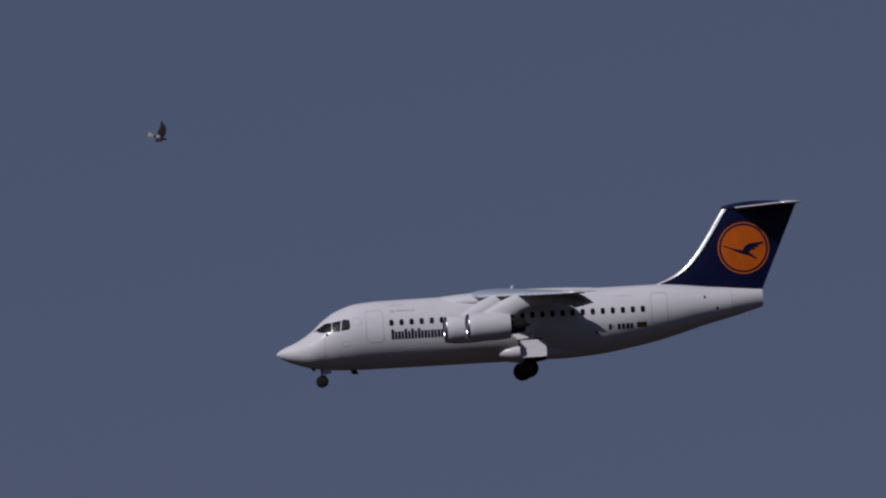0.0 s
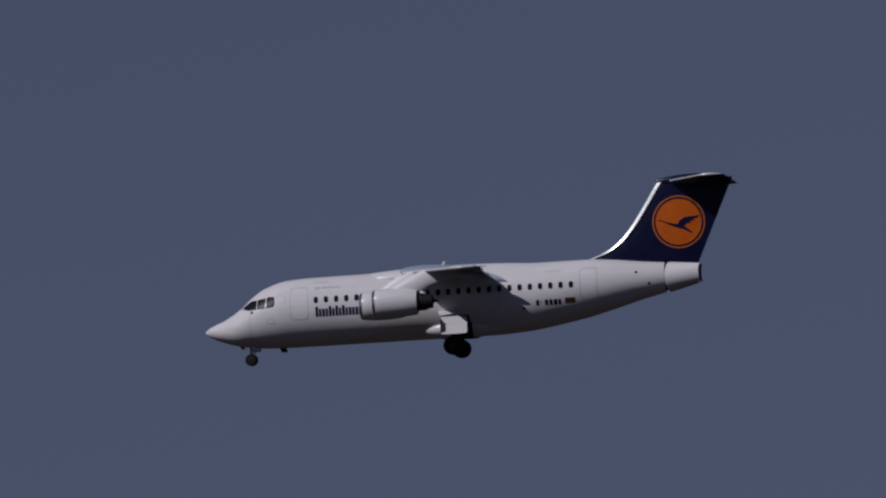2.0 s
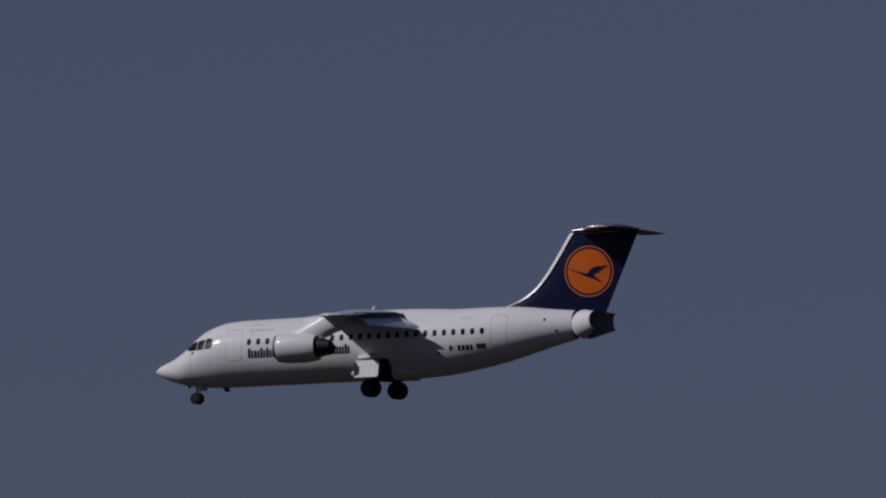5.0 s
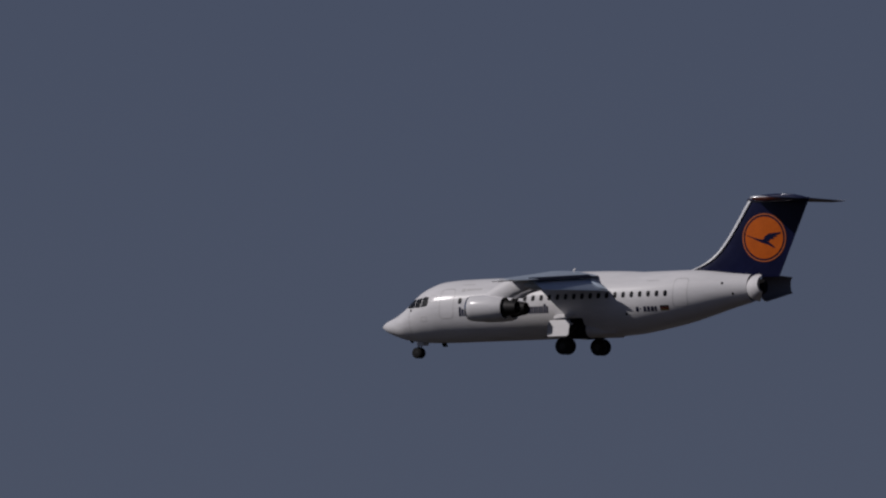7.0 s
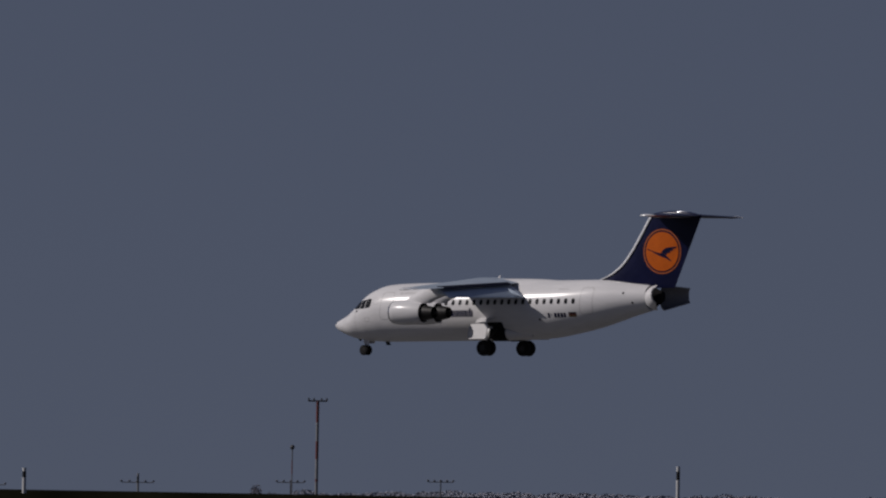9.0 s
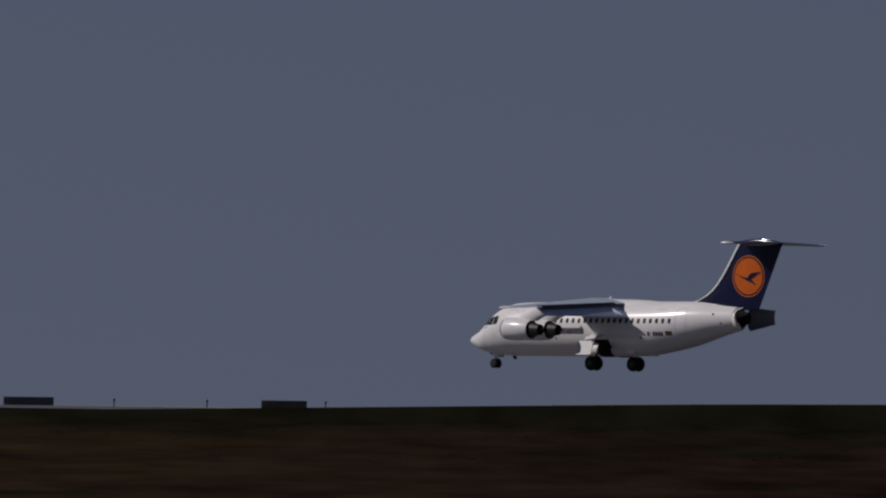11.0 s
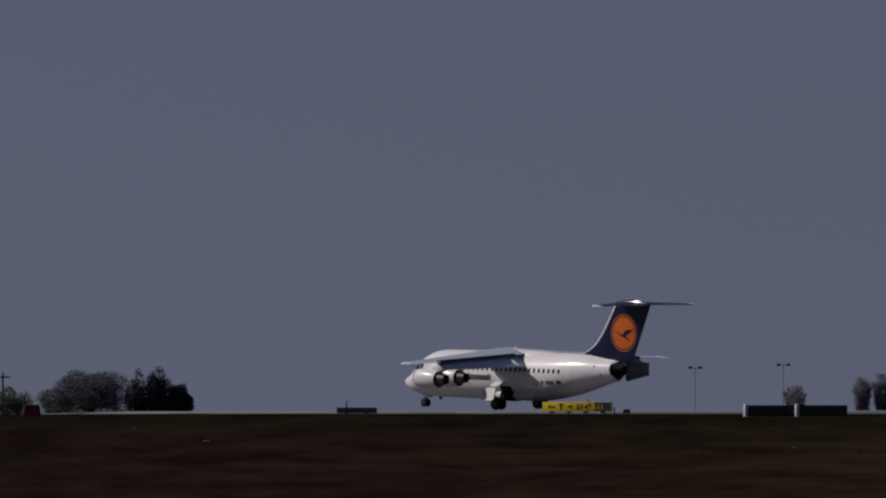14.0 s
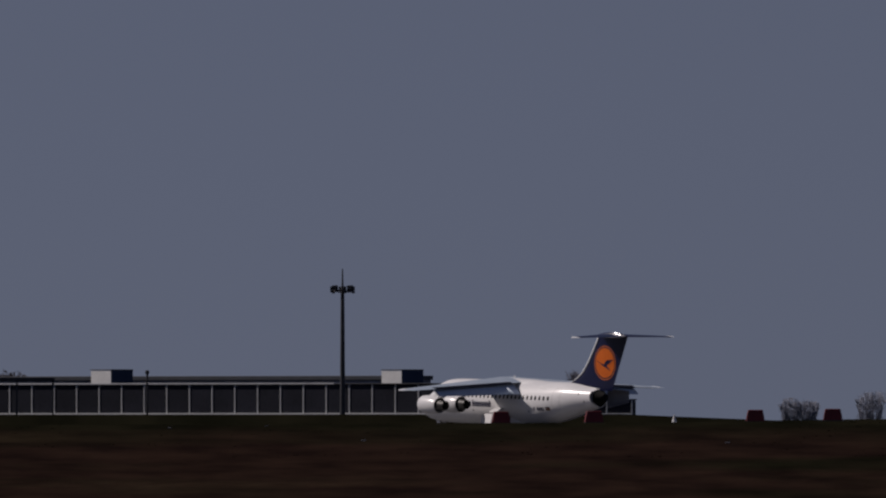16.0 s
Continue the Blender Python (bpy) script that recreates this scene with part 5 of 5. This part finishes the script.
def bare_tree(az, r, h, w, seed, label, twig=0.03, stems=1, side=26, group="bare trees", dark=BARK, fine=TWIG, bare=0.12):
    """A leafless tree: leaders with limbs all the way up, forking into a haze of twigs."""
    rng = random.Random(seed)
    t = thing("bare_tree", label, "tree", spot(az, r), group)
    tv, tf, cv, cf = [], [], [], []

    def shoot(p, d, length, rad, level):
        q, pts = p, [p]
        steps = 4 if level < 2 else 3
        for k in range(steps):
            d = (d + Vector((rng.gauss(0, 1), rng.gauss(0, 1), rng.gauss(0.5, 0.6))) * 0.13).normalized()
            nq = q + d * length / steps
            ra, rb = rad * (1 - 0.75 * k / steps), rad * (1 - 0.75 * (k + 1) / steps)
            if level < 2:
                limb(tv, tf, q, nq, ra, rb, 5)
            else:
                limb(cv, cf, q, nq, max(ra, twig), max(rb, twig * 0.6), 3)
            q = nq
            pts.append((q, d))
        if level == 4:
            return
        for _ in range((0, 7, 6, 5)[level]):
            f = rng.uniform(0.25, 1.0)
            o, dd = pts[max(1, min(steps, math.ceil(f * steps)))]
            out = Vector((rng.gauss(0, 1), rng.gauss(0, 1), rng.gauss(0.2, 0.5))).normalized()
            shoot(o - dd * length / steps * rng.random(), (dd + out * 0.8).normalized(), length * rng.uniform(0.35, 0.6), rad * 0.45, level + 1)

    for s in range(stems):
        base = Vector((0, 0, -0.3))
        lean = Vector((rng.uniform(-0.1, 0.1), rng.uniform(-0.1, 0.1), 1))
        if stems > 1:
            lean += Vector((w * 0.7 * (s / (stems - 1) - 0.5) / h, rng.uniform(-0.1, 0.1), 0))
        hh = h * rng.uniform(0.82, 1.0) if stems > 1 else h * 0.95
        limb(tv, tf, base, base + lean * hh, h * 0.02, h * 0.004, 6)
        n = max(side // stems, 6)
        for k in range(n):
            f = bare + (0.97 - bare) * (k / n) ** 0.9
            reach = (w / 2 if stems == 1 else w / stems * 0.75) * math.sin(math.pi * (0.22 + 0.72 * f)) ** 0.7
            a = 2.4 * k + rng.uniform(-0.4, 0.4)
            d = Vector((math.cos(a), math.sin(a), rng.uniform(0.25, 0.65) + 1.3 * f * f)).normalized()
            shoot(base + lean * hh * f, d, reach * rng.uniform(0.8, 1.15), h * 0.009 * (1.1 - f), 1)
    k = h / max(v.z for v in cv)
    for vs in (tv, cv):
        for v in vs:
            v.z *= k
    raw_part("trunk", tv, tf, dark, t, "forked grey-brown trunk and limbs")
    raw_part("crown", cv, cf, fine, t, "haze of bare twigs")
    return t


def fan_tree(az, r, h, w, seed, label, mat, group, sprays=28):
    """A bare tree whose upright limbs fan out from low down, each feathered with fine twigs."""
    rng = random.Random(seed)
    t = thing("bare_tree", label, "tree", spot(az, r), group)
    tv, tf, cv, cf = [], [], [], []
    for k in range(13):
        f = (k / 12 - 0.5) * 2
        tip = Vector((f * w * 0.5, rng.uniform(-0.5, 0.5) * w, h * (1 - 0.30 * f * f) * rng.uniform(0.78, 1.0)))
        p = Vector((f * w * 0.32 + rng.uniform(-0.3, 0.3), 0, -0.3))
        knee = Vector((tip.x * 0.72, tip.y * 0.6, tip.z * 0.45))
        pts = [p * (1 - u) ** 2 + knee * 2 * u * (1 - u) + tip * u * u for u in (q / 7 for q in range(8))]
        for q in range(7):
            limb(tv, tf, pts[q], pts[q + 1], h * 0.0075 * (1 - q / 8), h * 0.0075 * (1 - (q + 1) / 8), 4)
        for _ in range(sprays):
            q = rng.randrange(0, 7)
            o = pts[q].lerp(pts[q + 1], rng.random())
            d = Vector((rng.gauss(0, 0.5), rng.gauss(0, 0.5), 1)).normalized()
            e = o + d * h * rng.uniform(0.08, 0.22)
            e.z = min(e.z, h)
            limb(cv, cf, o, e, 0.035, 0.018, 3)
            for _ in range(4):
                a = o.lerp(e, rng.uniform(0.2, 0.9))
                b = a + (d + Vector((rng.gauss(0, 0.5), rng.gauss(0, 0.5), 0.1))).normalized() * h * rng.uniform(0.04, 0.10)
                b.z = min(b.z, h)
                limb(cv, cf, a, b, 0.022, 0.012, 3)
    raw_part("trunk", tv, tf, mat, t, "upright fanned limbs")
    raw_part("crown", cv, cf, mat, t, "haze of fine bare twigs")
    return t


def leafy(az, r, w, h, seed, mat, label, name="tree", cat="tree", count=2600, size=0.30, gaps=0.55, group="budding trees"):
    """A rounded tree or bush: short limbs and a crown of many small clumps with gaps."""
    rng = random.Random(seed)
    t = thing(name, label, cat, spot(az, r), group)
    tv, tf, cv, cf = [], [], [], []
    limb(tv, tf, Vector((0, 0, -0.3)), Vector((0, 0, h * 0.45)), h * 0.03, h * 0.02, 6)
    lobes = []
    for _ in range(16):
        a, q = rng.uniform(0, 2 * math.pi), rng.uniform(0.15, 1.0) ** 0.6
        c = Vector((math.cos(a) * q * w * 0.34, math.sin(a) * q * w * 0.30, h * rng.uniform(0.06, 0.68)))
        lobes.append((c, Vector((w * rng.uniform(0.15, 0.23), w * rng.uniform(0.15, 0.23), h * rng.uniform(0.2, 0.32)))))
        limb(tv, tf, Vector((0, 0, h * rng.uniform(0.1, 0.35))), c, h * 0.014, h * 0.006, 4)
    for _ in range(count):
        c, s = rng.choice(lobes)
        d = Vector((rng.gauss(0, 1), rng.gauss(0, 1), rng.gauss(0, 1))).normalized()
        p = c + Vector((d.x * s.x, d.y * s.y, d.z * s.z)) * rng.uniform(gaps, 1.0) ** 0.5 * rng.uniform(0.75, 1.12)
        p.z = max(p.z, 0.1)
        n = Vector((rng.gauss(0, 1), rng.gauss(0, 1), rng.gauss(0, 1))).normalized()
        u = n.orthogonal().normalized()
        q = n.cross(u)
        k = size * rng.uniform(0.4, 1.1)
        b = len(cv)
        cv += [p + u * k, p + q * k * 0.6, p - u * k, p - q * k * 0.6, p + n * k * 0.4]
        cf += [(b, b + 1, b + 4), (b + 1, b + 2, b + 4), (b + 2, b + 3, b + 4), (b + 3, b, b + 4)]
    top = max(v.z for v in cv)
    for v in cv:
        v.z *= h / top
    raw_part("trunk", tv, tf, BARK, t)
    raw_part("crown", cv, cf, mat, t)
    return t


def conifer(az, r, w, h, seed, label):
    """A ragged evergreen: drooping whorls of needle sprays round a straight stem."""
    rng = random.Random(seed)
    t = thing("conifer", label, "tree", spot(az, r), "evergreens")
    tv, tf, cv, cf = [], [], [], []
    limb(tv, tf, Vector((0, 0, -0.3)), Vector((0, 0, h * 0.96)), h * 0.022, h * 0.004, 6)
    for k in range(26):
        f = k / 25
        z = h * (0.06 + 0.93 * f)
        reach = w / 2 * (1 - f) ** 0.75 * rng.uniform(0.65, 1.25) + 0.06 * w * (1 - f)
        for j in range(9):
            a = 2 * math.pi * (j + rng.random()) / 9
            le = reach * rng.uniform(0.6, 1.1)
            d = Vector((math.cos(a), math.sin(a), rng.uniform(-0.35, 0.12)))
            e = Vector((0, 0, z)) + d * le
            limb(tv, tf, Vector((0, 0, z)), e, h * 0.004, h * 0.002, 3)
            for _ in range(14):
                p = Vector((0, 0, z)) + d * le * rng.uniform(0.15, 1.05)
                n = Vector((rng.gauss(0, 1), rng.gauss(0, 1), rng.gauss(0, 0.6))).normalized()
                s = h * 0.035 * rng.uniform(0.6, 1.4)
                q = Vector((0, 0, -1)).cross(n)
                b = len(cv)
                cv += [p + n * s, p + q * s * 0.5, p - n * s * 0.7, p + Vector((0, 0, -s * 0.7))]
                cf += [(b, b + 1, b + 2), (b, b + 3, b + 1), (b + 1, b + 3, b + 2)]
    raw_part("trunk", tv, tf, BARK, t)
    raw_part("crown", cv, cf, NEEDLE, t)


def make_trees():
    bare_tree(38.722, 2310, 18.0, 18.0, 11, "large round-crowned bare tree behind the grey shed", side=70, twig=0.026, dark=TWIG, fine=TWIG_HAZY)
    bare_tree(39.03, 2320, 5.8, 6.0, 12, "low bare shrub beside the large tree", stems=3, side=30, twig=0.026, dark=TWIG, fine=TWIG_HAZY)
    conifer(39.287, 2295, 9.5, 8.7, 13, "ragged dark green conifer behind the grey shed")
    conifer(39.167, 2295, 8.6, 9.6, 14, "tall dark green conifer behind the grey shed")
    for az, h, w, s in ((39.79, 10.0, 3.6, 21), (39.86, 10.2, 3.2, 22), (39.99, 10.0, 2.7, 23), (40.06, 7.6, 2.8, 24), (40.14, 6.8, 3.2, 25), (40.225, 6.3, 2.8, 26), (40.52, 4.8, 3.8, 27)):
        fan_tree(az, 2340, h, w, s, "slim bare tree with upright limbs", TWIG_PALE, "bare trees", 60)
    leafy(43.585, 1670, 13.2, 5.7, 31, LEAF_DULL, "broad dull-brown budding tree", count=34000, size=0.12)
    for az, w, h, s in ((43.318, 4.8, 6.0, 32), (43.245, 4.6, 4.9, 33), (43.175, 3.4, 3.9, 34), (43.375, 3.4, 4.4, 36)):
        leafy(az, 1672, w, h, s, NEEDLE, "dense dark evergreen in a close clump", "evergreen", "tree", 9000, 0.14, group="close dark evergreens")
    leafy(43.929, 1580, 6.4, 3.9, 35, LEAF_OLIVE, "olive-green budding bush by the power pole", "bush", "bush", 9000, 0.11)
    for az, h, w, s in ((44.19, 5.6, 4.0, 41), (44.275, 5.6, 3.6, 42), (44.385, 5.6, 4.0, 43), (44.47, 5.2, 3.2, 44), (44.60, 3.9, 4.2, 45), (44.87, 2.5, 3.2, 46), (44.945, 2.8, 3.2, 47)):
        fan_tree(az, 2200, h * 1.05 + 1.2, w * 1.1, s, "distant bare tree with haze in its colour", LEAF_FAR, "distant bare trees", 60)
    bare_tree(45.813, 1720, 5.9, 7.5, 51, "dense round bare tree behind the annexe", side=50, twig=0.03, dark=TWIG, fine=TWIG_HAZY)
    bare_tree(48.35, 1630, 5.6, 5.0, 52, "small bare tree behind the canopy", twig=0.035)
    for az, w, h, seed in ((27.245, 1.7, 1.75, 53), (27.18, 1.5, 1.2, 54), (28.15, 0.9, 1.05, 55)):
        leafy(az, 956, w, h, seed, TWIG_HAZY, "small dull bush on the field with haze in its colour", "bush", "bush", 1600, 0.07)
    # far woods on the horizon
    rng = random.Random(61)
    vs, fs = [], []
    for _ in range(14000):
        a = rng.uniform(24.0, 27.1)
        r = rng.uniform(2450, 2600)
        top = 3.3 + 0.9 * noise.noise(Vector((a * 3, 0, 0))) + 0.5 * noise.noise(Vector((a * 11, 0, 0))) - 0.6 * ease(a, 26.4, 27.1)
        p = Vector((-r * math.sin(radians(a)), r * math.cos(radians(a)), rng.uniform(0.1, max(top, 0.4))))
        s = rng.uniform(0.14, 0.34)
        n = Vector((rng.gauss(0, 1), rng.gauss(0, 1), rng.gauss(0, 1))).normalized()
        u = n.orthogonal().normalized()
        q = n.cross(u)
        b = len(vs)
        vs += [p + u * s, p + q * s, p - u * s, p - q * s, p + n * s * 0.6]
        fs += [(b, b + 1, b + 4), (b + 1, b + 2, b + 4), (b + 2, b + 3, b + 4), (b + 3, b, b + 4)]
    w = raw_part("far_woods", vs, fs, LEAF_FAR, None, "low woods on the horizon with haze in their colour", "stuff")
    tagged(w, category="woods")


def make_grass():
    """Loose tufts over the hollow and along the crest."""
    rng = random.Random(71)
    vs, fs = [], []
    for _ in range(3000):
        y = rng.uniform(260, 655)
        az = radians(rng.uniform(24.5, 49.5))
        x = -y * math.tan(az)
        z = ground_z(x, y)
        if noise.noise(Vector((x * 0.05, y * 0.02, 3))) < -0.15:
            continue
        h = rng.uniform(0.02, 0.05)
        for _ in range(3):
            a = rng.uniform(0, math.pi)
            d = Vector((math.cos(a), math.sin(a), 0)) * rng.uniform(0.05, 0.16)
            o = Vector((x + rng.uniform(-0.2, 0.2), y + rng.uniform(-0.2, 0.2), z - 0.02))
            b = len(vs)
            vs += [o - d, o + d, o + Vector((rng.uniform(-0.06, 0.06), 0, h))]
            fs.append((b, b + 1, b + 2))
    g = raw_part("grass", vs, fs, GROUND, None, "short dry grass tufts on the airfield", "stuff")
    tagged(g, category="grass")


make_signs()
make_markers()
make_ground_markers()
make_posts()
make_sheds()
make_yard()
make_terminal()
make_trees()
make_grass()

# ---- what moves ----
# seconds, x, y, height, nose-up pitch, heading off the runway's line, bank to port
FLIGHT = [
    (0.0, 185.1, 687.0, 40.28, -2.43, -10.60, 0.90),
    (0.5, 157.0, 689.5, 38.82, -2.23, -10.65, 1.20),
    (1.0, 128.4, 692.0, 37.37, -2.19, -10.71, 1.40),
    (1.5, 99.3, 694.4, 35.91, -2.39, -11.16, 0.80),
    (2.0, 69.8, 696.9, 34.46, -2.26, -11.72, 0.10),
    (2.5, 39.9, 699.4, 33.00, -2.49, -11.97, -1.10),
    (3.0, 9.6, 701.9, 31.55, -2.09, -12.03, -1.90),
    (3.2, -2.5, 702.8, 30.97, -2.05, -11.97, -1.90),
    (5.3, -132.7, 717.8, 24.86, -1.36, -11.36, 0.00),
    (5.5, -145.3, 719.3, 24.28, -1.02, -11.30, 0.10),
    (6.0, -176.8, 722.8, 22.65, -1.08, -11.15, 0.20),
    (6.5, -208.4, 726.4, 21.03, -1.14, -11.01, 0.30),
    (7.0, -240.0, 730.0, 19.40, -1.19, -10.86, 0.20),
    (7.5, -271.6, 733.5, 17.78, -1.09, -10.72, 0.10),
    (8.0, -303.2, 737.1, 16.15, -0.97, -10.57, 0.25),
    (8.5, -334.7, 740.7, 14.53, -0.95, -10.36, 0.40),
    (9.0, -366.05, 744.2, 12.90, -0.91, -10.15, 0.70),
    (9.5, -397.5, 745.1, 11.05, -0.33, -9.94, 0.90),
    (9.7, -410.0, 745.4, 10.46, -0.42, -9.86, 0.80),
    (11.8, -539.3, 749.0, 4.21, 0.67, -8.98, -0.70),
    (12.0, -551.4, 749.3, 4.07, 1.89, -8.90, -0.80),
    (12.3, -569.4, 749.8, 3.86, 2.16, -8.76, -0.56),
    (12.5, -581.4, 750.2, 3.71, 1.96, -8.66, -0.40),
    (13.0, -611.1, 751.0, 3.47, 1.62, -8.43, 0.10),
    (13.5, -640.4, 751.0, 3.21, 1.71, -8.04, 0.60),
    (14.0, -669.4, 751.0, 2.94, 1.72, -7.53, 1.10),
    (14.5, -698.0, 751.0, 2.68, 1.80, -7.38, 1.15),
    (15.0, -726.2, 751.0, 2.41, 1.91, -7.46, 1.20),
    (15.5, -753.9, 751.0, 1.98, 2.39, -7.64, 0.80),
    (15.7, -764.9, 751.0, 1.69, 1.71, -7.73, 0.68),
    (16.0, -781.2, 751.0, 1.25, 1.60, -7.86, 0.50),
]


def motions():
    walk(airliner, [(t, pose(x, y, z, bank, pitch, yaw)) for t, x, y, z, pitch, yaw, bank in FLIGHT])
    # the tail airbrake opens on the approach
    for petal, side in zip(petals, (-1, 1)):
        home = petal.location.copy()
        walk(petal, [(t, pose(*home, 0, 0, side * a)) for t, a in ((0, 0), (0.8, 0), (1.5, 9), (2.5, 29), (3.2, 40), (5.3, 56), (6.5, 58), (16, 58))])
    # the main legs give way as the weight comes on them
    for leg in gears:
        home = leg.location.copy()
        walk(leg, [(t, pose(home.x, home.y, home.z + up)) for t, up in ((0, 0), (13.0, 0), (13.5, 0.14), (14.0, 0.28), (14.4, 0.30), (16, 0.30))])
    # the bird crosses at once and flies on
    walk(bird, [(t, pose(77.08 + 13.20 * t, 320.87 - 3.29 * t, 23.74 + 0.1 * math.sin(t), 62, 18, -12)) for t in (0, 0.2, 0.4, 0.6, 1, 2, 4, 8, 12, 16)])
    for wing, side in zip(bird_wings, (-1, 1)):
        home = wing.location.copy()
        rows = [(0.1 * k, pose(*home, side * (22 + 20 * math.cos(2 * math.pi * 0.1 * k / 0.4)), 0, 0)) for k in range(13)]
        rows.append((16, rows[-1][1]))
        walk(wing, rows)


motions()
